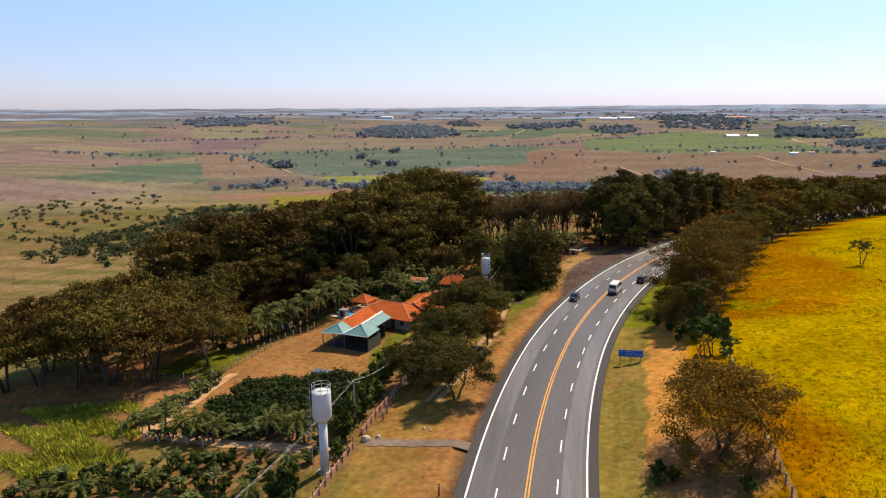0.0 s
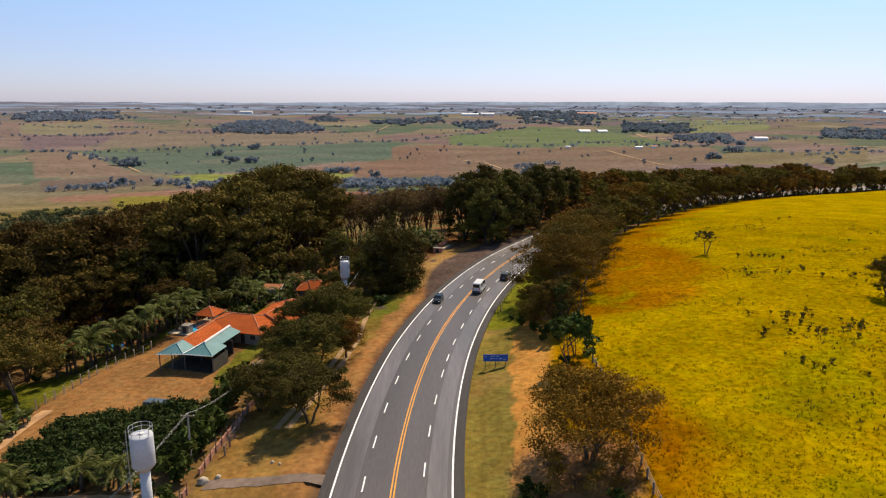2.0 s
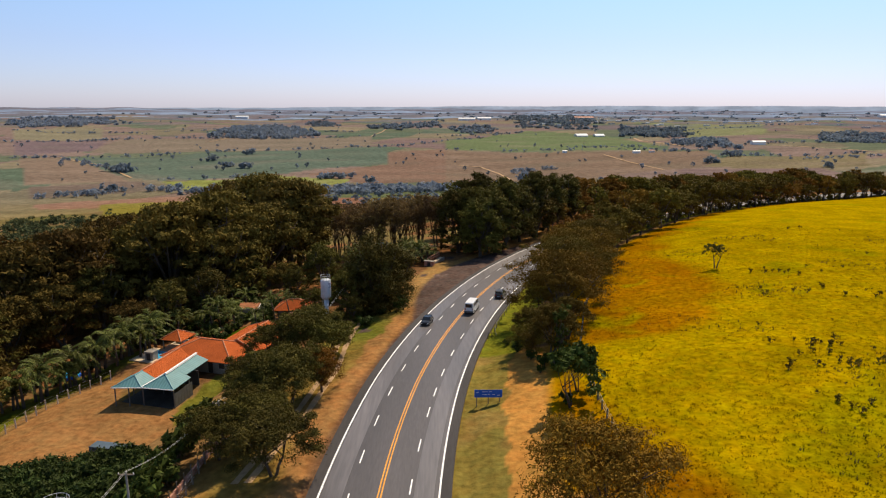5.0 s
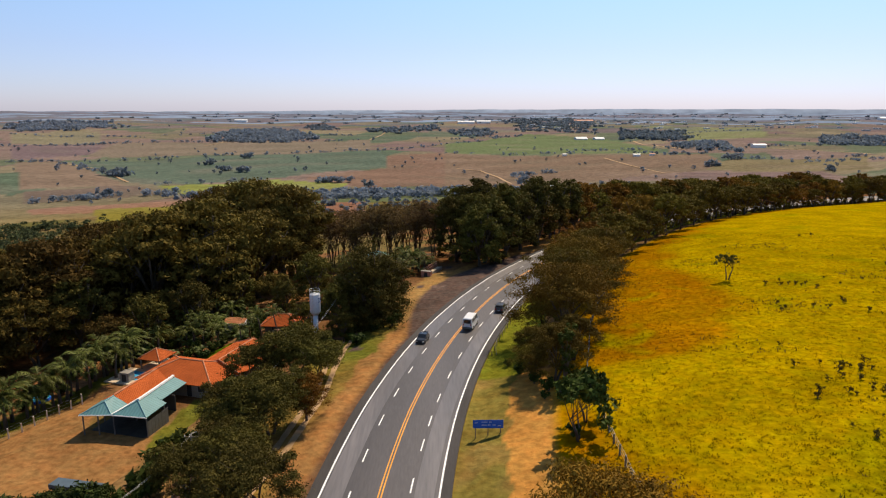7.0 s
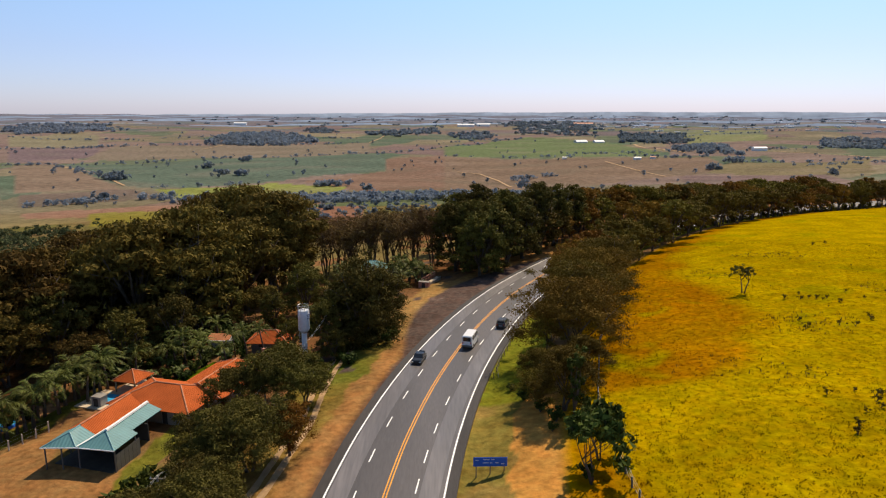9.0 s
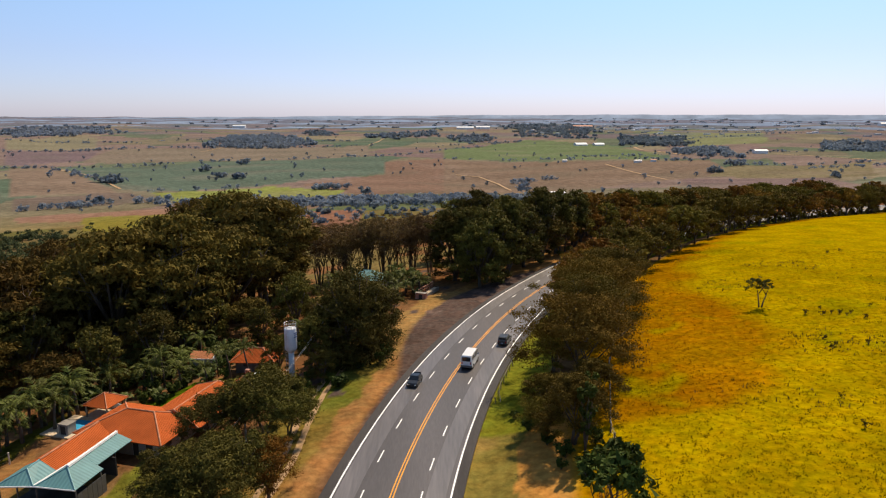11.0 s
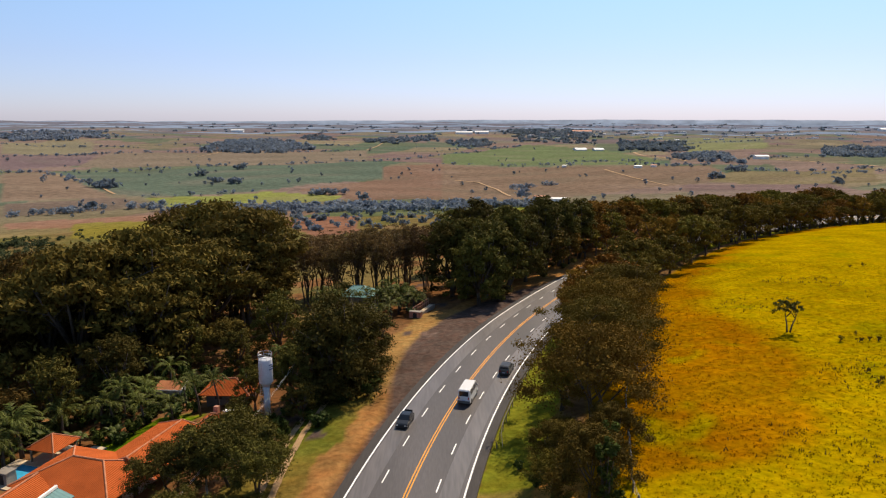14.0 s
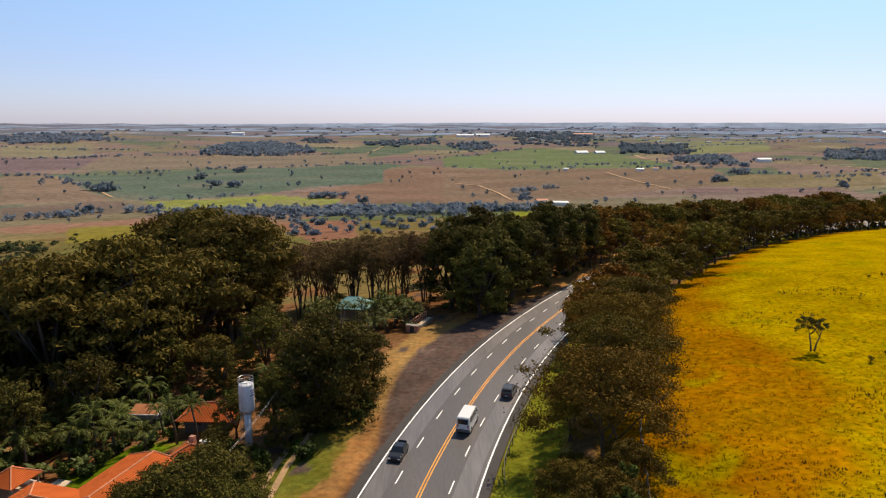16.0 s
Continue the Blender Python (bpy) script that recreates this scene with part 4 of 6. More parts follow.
scatter([banana_a, banana_b, palm_c], spaced([(-76, 61), (-72, 68), (-56, 72), (-38, 72), (-36, 62), (-55, 57)], 4.2, 22, 72), "plants below the tower", (0.7, 1.1))
scatter([banana_a, banana_b], spaced([(-62, 150), (-56, 172), (-42, 176), (-40, 158), (-50, 150)], 4.5, 20, 73), "garden plants", (0.9, 1.3))

orchard_bush = bush("orchard_bush", 20, 2.6, 1.9, LEAF_ORCHARD, "dense dark green orchard bush", 10, 52, 0.32)
orchard_bush_b = bush("orchard_bush", 21, 2.3, 1.7, LEAF_ORCHARD, "dense dark green orchard bush", 10, 48, 0.32)
hedge_bush = bush("garden_bush", 22, 3.0, 1.8, LEAF_BROAD, "leafy green garden bush", 9, 36, 0.42)
scrub_bush = bush("pasture_bush", 23, 1.6, 0.9, LEAF_OLIVE, "low dark scrub bush in the pasture", 5, 16, 0.2)
scrub_bush_b = bush("pasture_bush", 24, 1.0, 0.55, LEAF_BROWN, "small dark weed clump in the pasture", 4, 20, 0.2)
orchard = []
for i in range(11):
    for j in range(9):
        x, y = -59.5 + 2.2 * i + rng.normal() * 0.3, 82 + 2.15 * j + rng.normal() * 0.3
        if inside(np.array([x]), np.array([y]), [(-60, 81), (-59, 99), (-38, 100), (-36, 82)])[0]:
            orchard.append((x, y))
scatter([orchard_bush, orchard_bush_b], orchard, "orchard bushes in rows", (0.85, 1.15))
scatter([orchard_bush, hedge_bush], spaced([(-78, 60), (-76, 66), (-64, 71.5), (-52, 73), (-37, 72.5), (-35.5, 62), (-55, 56)], 2.0, 125, 9), "bushes below the tower", (0.5, 0.95))
scatter([hedge_bush], [(-34.5 + 0.02 * k + rng.normal() * 0.5, 79 + 2.4 * k, 0) for k in range(13)] + [(-34.8 + rng.normal() * 1.2, 60 + 1.5 * k, 0.6 + 0.3 * rng.random()) for k in range(11) if not 5 <= k <= 7] + [(-31.9, 66, 0.4), (-31.8, 71.5, 0.5), (-31.6, 74, 0.45), (-36.5, 76.5, 0.9), (-38, 69, 0.9), (-36, 72, 0.9)] + [(-35.5, 93), (-34, 110)], "bushes along the fence", (1.15, 1.75))
scatter([hedge_bush, orchard_bush], spaced([(-50, 150), (-52, 172), (-38, 178), (-38, 160), (-44, 152)], 2.6, 26, 10) + spaced([(-76, 120), (-64, 146), (-68, 150), (-82, 126)], 3, 18, 12), "garden bushes", (0.7, 1.1))
scatter([hedge_bush, dark_a], [(-31.5, 150, 1.0, 0), (-28, 156, 0.9, 0), (-26, 148, 1, 0), (-30.5, 142, 1, 0)], "garden bushes")

pasture = []
prng = np.random.default_rng(31)
for _ in range(245):
    s, d = prng.uniform(-25, 230), 26 + 100 * prng.random() ** 0.7
    p = road_point(s, d)[0]
    if prng.random() < 0.35 + 0.65 * (d > 50):
        pasture.append((p[0], p[1], 0.3 + 0.6 * prng.random() ** 2, int(prng.integers(2))))
for cx, cy, n, w in ((57, 110, 14, 4.0), (64, 108, 9, 2.5), (60, 117, 10, 4), (74, 150, 9, 5), (80, 168, 9, 5), (90, 140, 8, 5), (52, 96, 6, 3)):
    pasture += [(cx + prng.normal() * w, cy + prng.normal() * w * 0.6, 0.5 + 0.6 * prng.random(), 0) for _ in range(n)]
scatter([scrub_bush, scrub_bush_b], pasture, "scrub in the pasture", sink=0.02)


def tufts(name, places, height, width, material, label, seed, blades=4):
    """Grass tufts: crossed blades, one mesh."""
    r = np.random.default_rng(seed)
    x, y = places
    z = terrain(x, y)
    v, f = [], []
    for i in range(len(x)):
        h = height * (0.5 + r.random())
        for b in range(blades):
            a = r.random() * math.tau
            dx, dy = math.cos(a) * width, math.sin(a) * width
            ox, oy = r.normal() * width * 0.6, r.normal() * width * 0.6
            k = len(v)
            v += [(x[i] + ox - dy * 0.35, y[i] + oy + dx * 0.35, z[i] - 0.03), (x[i] + ox + dy * 0.35, y[i] + oy - dx * 0.35, z[i] - 0.03), (x[i] + ox + dx, y[i] + oy + dy, z[i] + h)]
            f.append((k, k + 1, k + 2))
    m = Mesh()
    m.v, m.f = v, f
    ob = part(name, m, material)
    c = ob.data.color_attributes.new("soil", "FLOAT_COLOR", "POINT")
    tone = np.repeat(soil_colour(np.asarray(x, float), np.asarray(y, float)), 3 * blades, 0)
    c.data.foreach_set("color", np.c_[tone, np.ones(len(tone))].astype(np.float32).ravel())
    return tagged(ob, label, "grass", "", "stuff")


def random_places(n, s0, s1, d0, d1, seed, bias=1.0):
    r = np.random.default_rng(seed)
    s, d = s0 + (s1 - s0) * r.random(n) ** bias, r.uniform(d0, d1, n)
    p = np.array([road_point(a, b)[0][:2] for a, b in zip(s, d)])
    return p[:, 0], p[:, 1]


tufts("pasture_grass", random_places(52000, -25, 230, 23, 125, 41, 1.5), 0.13, 0.24, TUFT, "coarse yellow-green pasture grass", 42, 3)
stalk_x, stalk_y = random_places(6000, -25, 200, 26, 115, 43)
stalk_keep = np.sin(stalk_x / 9 + np.sin(stalk_y / 7)) * np.cos(stalk_y / 8 + np.sin(stalk_x / 11)) > 0.62 - 0.25 * (stalk_x > 45)
tufts("dry_grass", (stalk_x[stalk_keep], stalk_y[stalk_keep]), 0.36, 0.24, DRY_TUFT, "dry brown weed stalks in the pasture", 44, 3)
cane = [p for p in spaced([(-112, 66), (-106, 90), (-78, 94), (-68, 80), (-62, 74), (-72, 66)], 0.5, 5600, 45) if math.sin((p[1] + 0.35 * p[0]) / 1.1) + 1.1 * math.sin(p[0] / 5 + p[1] / 7) > -0.25]
tufts("sugar_cane", (np.array([p[0] for p in cane]), np.array([p[1] for p in cane])), 0.75, 0.42, LEAF_CANE, "yellow-green sugar cane standing in rows", 46, 7)

# Dead brush and a green bush under the wide tree beside the verge.
brush = tree("dead_brush", 50, 3.2, 2.6, LEAF_DRY, "tangle of dry brown branches under the roadside tree", 2, 6, 0.16, 0.2, 0.5, 3, True, 1.0)
scatter([brush], [(11.5, 73.5, 0.7), (13.5, 70.5, 0.8), (15.5, 73.5, 0.7), (18.6, 73.0, 0.8), (12.2, 77.2, 0.6), (20.0, 74.6, 0.8)], "dry brush beside the highway")
# Most bushes past y 116 are added where tree shade and low branches darken.
scatter([hedge_bush], [(8.2, 71.5, 0.85), (9.4, 70.4, 0.8), (7.6, 69.6, 0.7), (16.8, 67.5, 0.8), (24.2, 118, 0.7), (18.0, 104.5, 0.8), (15.6, 124, 0.8), (17.2, 120, 0.95), (13.8, 129.5, 0.7), (19.0, 116.2, 0.9), (16.2, 117.2, 0.6), (12.4, 134.5, 0.55), (14.6, 133.0, 0.8), (21.4, 122.5, 0.9)], "bushes beside the verge")

# Understorey of the garden and the wood's edge.
scatter([hedge_bush, orchard_bush], spaced([(-66, 152), (-74, 176), (-50, 186), (-38, 178), (-40, 168), (-52, 170), (-58, 152)], 2.9, 60, 130), "bushes at the wood's edge", (0.8, 1.25))
scatter([hedge_bush, orchard_bush], spaced([(-40, 171), (-40, 186), (-27, 184), (-26, 172)], 3.2, 16, 131) + spaced([(-34, 204), (-36, 222), (-24, 216), (-22, 206)], 3.4, 16, 132) + spaced([(-24, 142), (-27, 152), (-18, 158), (-15, 150)], 2.8, 10, 133), "bushes at the wood's edge", (0.7, 1.1))
scatter([hedge_bush, orchard_bush], [(-14.2 + 6.2 * math.cos(0.7 * k), 164 + 5.6 * math.sin(0.7 * k), 0.9, k % 2) for k in range(9)], "bushes under the tree beside the lay-by")
scatter([olive_a, olive_b, dark_a], [(-50, 206, 1.1, 0), (-57, 197, 1.1, 1), (-47, 219, 1.15, 0), (-59, 213, 1.15, 2), (-63, 204, 1.15, 1), (-53, 229, 1.15, 0), (-44, 232, 1.0, 1), (-41, 189, 0.62, 1), (-36.5, 181, 0.5, 2)], "trees of the wood")
scatter([verge_a, verge_b, verge_c], [(x, y, 1.2 + 0.35 * rng.random()) for x, y in spaced([(-4, 276), (10, 300), (60, 350), (130, 420), (200, 470), (260, 500), (265, 480), (200, 440), (120, 372), (50, 296)], 9.0, 62, 83)], "woods behind the highway trees")

# ---- buildings ----
HOUSE = pose(-44.1, 119.2, -4.5, 0, 0, -15.5)


def slope_data(name, faces, material, thick=0.10):
    """Roof planes with thickness; each carries its own down-slope map so that the ribs run to the eaves."""
    me = bpy.data.meshes.new(name)
    v, f, uv = [], [], []
    for poly in faces:
        p = [Vector(q) for q in poly]
        n = (p[1] - p[0]).cross(p[2] - p[0]).normalized()
        if n.z < 0:
            p.reverse()
            n = -n
        down = Vector((n.x, n.y, 0))
        down = (down - n * down.dot(n)).normalized() if down.length > 1e-4 else Vector((0, 1, 0))
        along = n.cross(down)
        k, c = len(v), len(p)
        v += [tuple(q) for q in p] + [tuple(q - Vector((0, 0, thick))) for q in p]
        f.append(tuple(range(k, k + c)))
        uv.append([(q.dot(along), q.dot(down)) for q in p])
        f.append(tuple(range(k + 2 * c - 1, k + c - 1, -1)))
        uv.append([(0, 0)] * c)
        for i in range(c):
            j = (i + 1) % c
            f.append((k + i, k + c + i, k + c + j, k + j))
            uv.append([(0, 0)] * 4)
    me.from_pydata(v, [], f)
    layer = me.uv_layers.new(name="slope")
    layer.data.foreach_set("uv", [x for face in uv for q in face for x in q])
    me.materials.append(material)
    return me


def roof(name, parent, faces, material, label, ridges=(), cap=None, cap_size=0.13):
    ob = new(name, slope_data(name, faces, material))
    ob.parent = parent
    tagged(ob, label)
    for a, b in ridges:
        part("ridge_cap", Mesh().tube([a, b], [cap_size, cap_size], 6), cap, ob)
    return ob


def hip_faces(x0, x1, y0, y1, ze, zr, inset, lengthwise=True):
    """A hipped roof over a rectangle; the ridge runs along y when lengthwise."""
    if lengthwise:
        xm, a, b = (x0 + x1) / 2, (0, y0 + inset, zr), (0, y1 - inset, zr)
        a, b = (xm, a[1], zr), (xm, b[1], zr)
        c = [(x0, y0, ze), (x1, y0, ze), (x1, y1, ze), (x0, y1, ze)]
        return [[c[0], c[1], a], [c[1], c[2], b, a], [c[2], c[3], b], [c[3], c[0], a, b]], [(a, b), (c[0], a), (c[1], a), (c[2], b), (c[3], b)]
    ym = (y0 + y1) / 2
    a, b = (x0 + inset, ym, zr), (x1 - inset, ym, zr)
    c = [(x0, y0, ze), (x1, y0, ze), (x1, y1, ze), (x0, y1, ze)]
    return [[c[0], c[1], b, a], [c[1], c[2], b], [c[2], c[3], a, b], [c[3], c[0], a]], [(a, b), (c[0], a), (c[1], b), (c[2], b), (c[3], a)]


def wall_ring(parent, x0, x1, y0, y1, h, material, label, t=0.18, windows=()):
    """Four walls with thickness; windows are (side, along, width, sill, head)."""
    for side in range(4):
        m = Mesh()
        a0, a1 = ((x0, x1), (y0 + t, y1 - t))[side % 2]
        cuts = sorted(w[1:] for w in windows if w[0] == side)
        spans, at = [], a0
        for c, w, sill, head in cuts:
            spans += [(at, c - w / 2, -0.6, h), (c - w / 2, c + w / 2, -0.6, sill), (c - w / 2, c + w / 2, head, h)]
            at = c + w / 2
        spans.append((at, a1, -0.6, h))
        for u0, u1, z0, z1 in spans:
            if u1 - u0 < 0.01 or z1 - z0 < 0.01:
                continue
            if side == 0:
                m.box(u0, u1, y0, y0 + t, z0, z1)
            elif side == 2:
                m.box(u0, u1, y1 - t, y1, z0, z1)
            elif side == 1:
                m.box(x1 - t, x1, u0, u1, z0, z1)
            else:
                m.box(x0, x0 + t, u0, u1, z0, z1)
        wall = part("wall", m, material, parent, label)
        for c, w, sill, head in cuts:
            g = Mesh()
            if side in (0, 2):
                y = y0 + t * 0.6 if side == 0 else y1 - t * 0.6
                g.box(c - w / 2, c + w / 2, y - 0.02, y + 0.02, sill, head)
            else:
                x = x1 - t * 0.6 if side == 1 else x0 + t * 0.6
                g.box(x - 0.02, x + 0.02, c - w / 2, c + w / 2, sill, head)
            part("door" if sill < 0.1 else "window", g, DARK, wall, "dark door" if sill < 0.1 else "dark window")


house = thing("farmhouse", HOUSE, "low farmhouse with hipped orange clay-tile roofs", "house")
eave = 2.5
faces, lines = hip_faces(-11.2, 3.9, 12.3, 23.2, eave, 4.55, 5.2, False)
roof("roof", house, faces, TILE, "orange clay-tile hipped roof", lines, TILE_CAP)
faces, lines = hip_faces(-4.6, 5.6, 18.5, 32.4, eave - 0.05, 4.25, 1.2, True)
roof("roof", house, faces, TILE, "orange clay-tile wing roof", lines, TILE_CAP)
faces, lines = hip_faces(0.8, 9.0, 30.2, 37.6, eave - 0.1, 4.45, 3.4, False)
roof("roof", house, faces, TILE, "orange clay-tile rear roof", lines, TILE_CAP)
roof("roof", house, [[(-9.9, 3.2, eave), (-7.4, 3.2, 3.75), (-7.9, 14.0, 3.85), (-10.4, 14.0, eave)], [(-7.4, 3.2, 3.75), (-4.75, 3.2, eave), (-4.75, 13.0, eave), (-7.9, 14.0, 3.85)]], TILE, "orange clay-tile link roof", [((-7.4, 3.2, 3.8), (-7.9, 14.0, 3.9))], TILE_CAP)
wall_ring(house, -10.2, 3.0, 13.0, 22.4, eave - 0.05, WALL, "plastered wall greyed for the shade under the eaves", 0.2, [(0, -1.0, 1.0, 0.0, 2.1), (0, 1.3, 1.2, 1.0, 2.0), (1, 15.0, 1.4, 1.0, 2.0), (1, 18.0, 1.0, 0.0, 2.1), (3, 16.0, 1.6, 1.0, 2.0)])
wall_ring(house, -3.6, 4.6, 22.5, 31.6, eave - 0.05, WALL, "plastered wall greyed for the shade under the eaves", 0.2, [(3, 24.0, 1.0, 0.0, 2.1), (3, 26.0, 1.5, 1.0, 2.0), (3, 29.0, 1.5, 1.0, 2.0), (1, 24.0, 1.5, 1.0, 2.0), (1, 28.0, 1.5, 1.0, 2.0)])
wall_ring(house, 1.6, 8.2, 31.8, 36.8, eave - 0.15, WALL, "plastered wall greyed for the shade under the eaves", 0.2, [(1, 34.0, 1.2, 1.0, 2.0), (2, 5.0, 1.0, 0.0, 2.0)])
part("chimney", Mesh().box(3.6, 4.3, 34.4, 35.1, 3.4, 5.2), BRICKY, house, "red brick chimney", bevel=0.03)
part("water_heater", Mesh().box(4.6, 6.4, 35.1, 35.9, 3.95, 4.35), GUTTER, house, "white water heater on the roof", bevel=0.05)

# Near-black floor colour stands in for the carport's shade.
FLOOR_SHADE = shade("shade_toned_floor", (0.045, 0.040, 0.036), 0.85, 0, 0.3, 1.5, 0.003, 6.0)
carport = thing("carport", HOUSE, "open carport with a teal metal roof in front of the farmhouse", "carport")
roof("roof", carport, [[(-9.4, -1.9, eave), (-4.75, -0.5, eave), (-7.1, 1.0, 3.72)], [(-4.75, -0.5, eave), (-4.75, 3.2, eave), (-7.4, 3.2, 3.72), (-7.1, 1.0, 3.72)], [(-9.4, -1.9, eave), (-7.1, 1.0, 3.72), (-7.4, 3.2, 3.72), (-9.9, 3.2, eave)]], TEAL, "teal metal sheet roof",
     [((-9.4, -1.9, eave), (-7.1, 1.0, 3.74)), ((-4.75, -0.5, eave), (-7.1, 1.0, 3.74)), ((-7.1, 1.0, 3.74), (-7.4, 3.2, 3.76))], TEAL_CAP, 0.09)
roof("roof", carport, [[(-4.65, -0.5, eave), (1.0, 0.1, eave), (-2.3, 2.5, 3.8)], [(1.0, 0.1, eave), (0.55, 5.3, eave), (-2.6, 5.3, 3.8), (-2.3, 2.5, 3.8)], [(-2.6, 5.3, 3.8), (-0.35, 5.3, 2.9), (-0.75, 12.2, 2.9), (-3.1, 12.0, 3.8)], [(-4.65, -0.5, eave), (-2.3, 2.5, 3.8), (-3.1, 12.0, 3.8), (-4.65, 12.0, eave)]], TEAL, "teal metal sheet roof",
     [((-4.65, -0.5, eave), (-2.3, 2.5, 3.84)), ((1.0, 0.1, eave), (-2.3, 2.5, 3.84)), ((-2.3, 2.5, 3.84), (-3.1, 12.0, 3.86))], TEAL_CAP, 0.09)
part("ridge_cap", Mesh().tube([(-2.3, 2.5, 3.86), (-2.7, 7.2, 3.87), (-3.1, 12.0, 3.88)], [0.26, 0.26, 0.26], 6), GUTTER, carport, "white metal ridge cap")
part("gutter", Mesh().box(-4.9, -4.5, -0.4, 12.2, eave - 0.05, eave + 0.08), GUTTER, carport, "white valley gutter")
part("gutter", Mesh().tube([(-9.4, -1.95, eave - 0.05), (-4.7, -0.55, eave - 0.05), (1.05, 0.05, eave - 0.05)], [0.09, 0.09, 0.09], 6), GUTTER, carport, "white eaves gutter")
for x, y in ((-9.1, -1.5), (-4.7, -0.2), (0.75, 0.4), (-9.4, 3.0), (-4.7, 4.6), (0.3, 5.0), (-4.7, 9.0), (-0.9, 9.0), (-6.9, -0.9)):
    part("post", Mesh().box(x - 0.08, x + 0.08, y - 0.08, y + 0.08, -1.8, eave), POST, carport, bevel=0.012)
# Rear walls take a near-black colour in place of the interior shade.
part("back_wall", Mesh().box(-9.4, -4.8, 5.6, 5.8, -1.6, 2.4), DARK, carport, "rear wall coloured dark for the shade inside")
part("back_wall", Mesh().box(-4.7, 0.0, 8.0, 8.2, -1.6, 2.5), DARK, carport, "rear wall coloured dark for the shade inside")
for k in range(6):
    part("side_panel", Mesh().box(0.62 - 0.06 * k, 0.70 - 0.06 * k, 0.7 + 0.85 * k, 1.45 + 0.85 * k, -1.6, 1.55), POST, carport, bevel=0.01)
part("floor_slab", Mesh().box(-9.3, 0.5, 0.0, 8.0, -1.6, -0.82), FLOOR_SHADE, carport, "floor slab coloured dark for the shade under the roof")

wall_low = tagged(part("flatbed_trailer", Mesh().box(-3.6, 3.6, -0.9, 0.9, 0.55, 1.25), shade("faded_blue_paint", (0.07, 0.10, 0.13), 0.6, 0, 0.2, 1.0), None, bevel=0.04), "long low dark blue trailer bed parked in the yard", "trailer")
wall_low.matrix_world = pose(-45.3, 103.5, ground_z(-45.3, 103.5) - 0.1, 0, 0, -12)
for x in (-2.4, 2.4):
    for y in (-0.85, 0.85):
        w = part("wheel", Mesh().lathe([(0.2, -0.12), (0.36, -0.12), (0.36, 0.12), (0.2, 0.12)], 14), RUBBER, wall_low)
        w.matrix_basis = pose(x, y, 0.4, 90)

gazebo = thing("gazebo", pose(-53.3, 147.1, -5.3, 0, 0, -15.5), "open poolside gazebo with a square orange tile roof", "gazebo")
faces, lines = hip_faces(-2.5, 2.5, -2.5, 2.5, 2.35, 3.85, 2.5, True)
roof("roof", gazebo, [f if len(f) == 3 else [f[0], f[1], f[2]] for f in faces], TILE, "orange tile pyramid roof", lines[1:], TILE_CAP, 0.1)
for x in (-2.0, 2.0):
    for y in (-2.0, 2.0):
        part("post", Mesh().box(x - 0.11, x + 0.11, y - 0.11, y + 0.11, -0.3, 2.5), WOOD, gazebo, bevel=0.015)
part("low_wall", Mesh().box(-2.2, 2.2, 2.05, 2.2, 0.1, 0.95), GUTTER, gazebo, "white low wall")
part("floor_slab", Mesh().box(-2.8, 2.8, -2.8, 2.8, -0.5, 0.12), PAVING, gazebo, bevel=0.02)

POOL = pose(-54.6, 142.7, -5.3, 0, 0, -15.5)
pool = thing("swimming_pool", POOL, "rectangular blue swimming pool with pale paving around it", "pool")
ring = Mesh()
for x0, x1, y0, y1 in ((-4.6, 4.4, -4.2, -2.35), (-4.6, 4.4, 2.35, 2.75), (-4.6, -2.9, -2.35, 2.35), (2.9, 4.4, -2.35, 2.35), (2.9, 5.2, 2.75, 9.0)):
    ring.box(x0, x1, y0, y1, -0.6, 0.16)
part("paving", ring, PAVING, pool, "pale stone pool deck")
part("water", Mesh().box(-2.9, 2.9, -2.35, 2.35, -0.5, 0.03), WATER, pool, "clear blue water")
pump = thing("pump_house", pose(-56.0, 140.4, -5.15, 0, 0, -15.5), "small grey concrete pump housing beside the pool", "pump house")
part("body", Mesh().box(-0.9, 0.9, -0.8, 0.8, -0.2, 1.6), WALL_GREY, pump, bevel=0.04)
part("lid", Mesh().box(-1.0, 1.0, -0.9, 0.9, 1.6, 1.72), WALL, pump, bevel=0.02)
part("door", Mesh().box(-0.5, 0.4, -0.84, -0.8, 0.0, 1.4), DARK, pump)

cottage = thing("cottage", pose(-33.3, 164.9, ground_z(-33.3, 164.9), 0, 0, -2), "small cottage with an orange tile roof among palms", "house")
faces, lines = hip_faces(-4.4, 4.4, -2.8, 3.4, 2.4, 4.3, 3.2, False)
roof("roof", cottage, faces, TILE, "orange clay-tile roof", lines, TILE_CAP)
# Dark wall colour puts in the black shade beneath the cottage eaves.
wall_ring(cottage, -3.6, 3.6, -1.2, 2.7, 2.4, POST, "veranda wall coloured dark for the shade under the eaves", 0.18, [(0, -1.6, 1.2, 1.0, 2.0), (0, 1.2, 1.0, 0.0, 2.0)])
shed = thing("garden_shed", pose(-44.7, 168.0, ground_z(-44.7, 168.0) - 0.6, 0, 0, -3), "garden shed with a small sloping red tile roof", "shed")
roof("roof", shed, [[(-2.4, -1.2, 3.4), (2.4, -1.2, 3.4), (2.4, 1.3, 4.1), (-2.4, 1.3, 4.1)]], TILE_OLD, "faded red tile lean-to roof")
part("fascia", Mesh().box(-2.45, 2.45, -1.27, -1.2, 3.22, 3.42), GUTTER, shed, "white fascia")
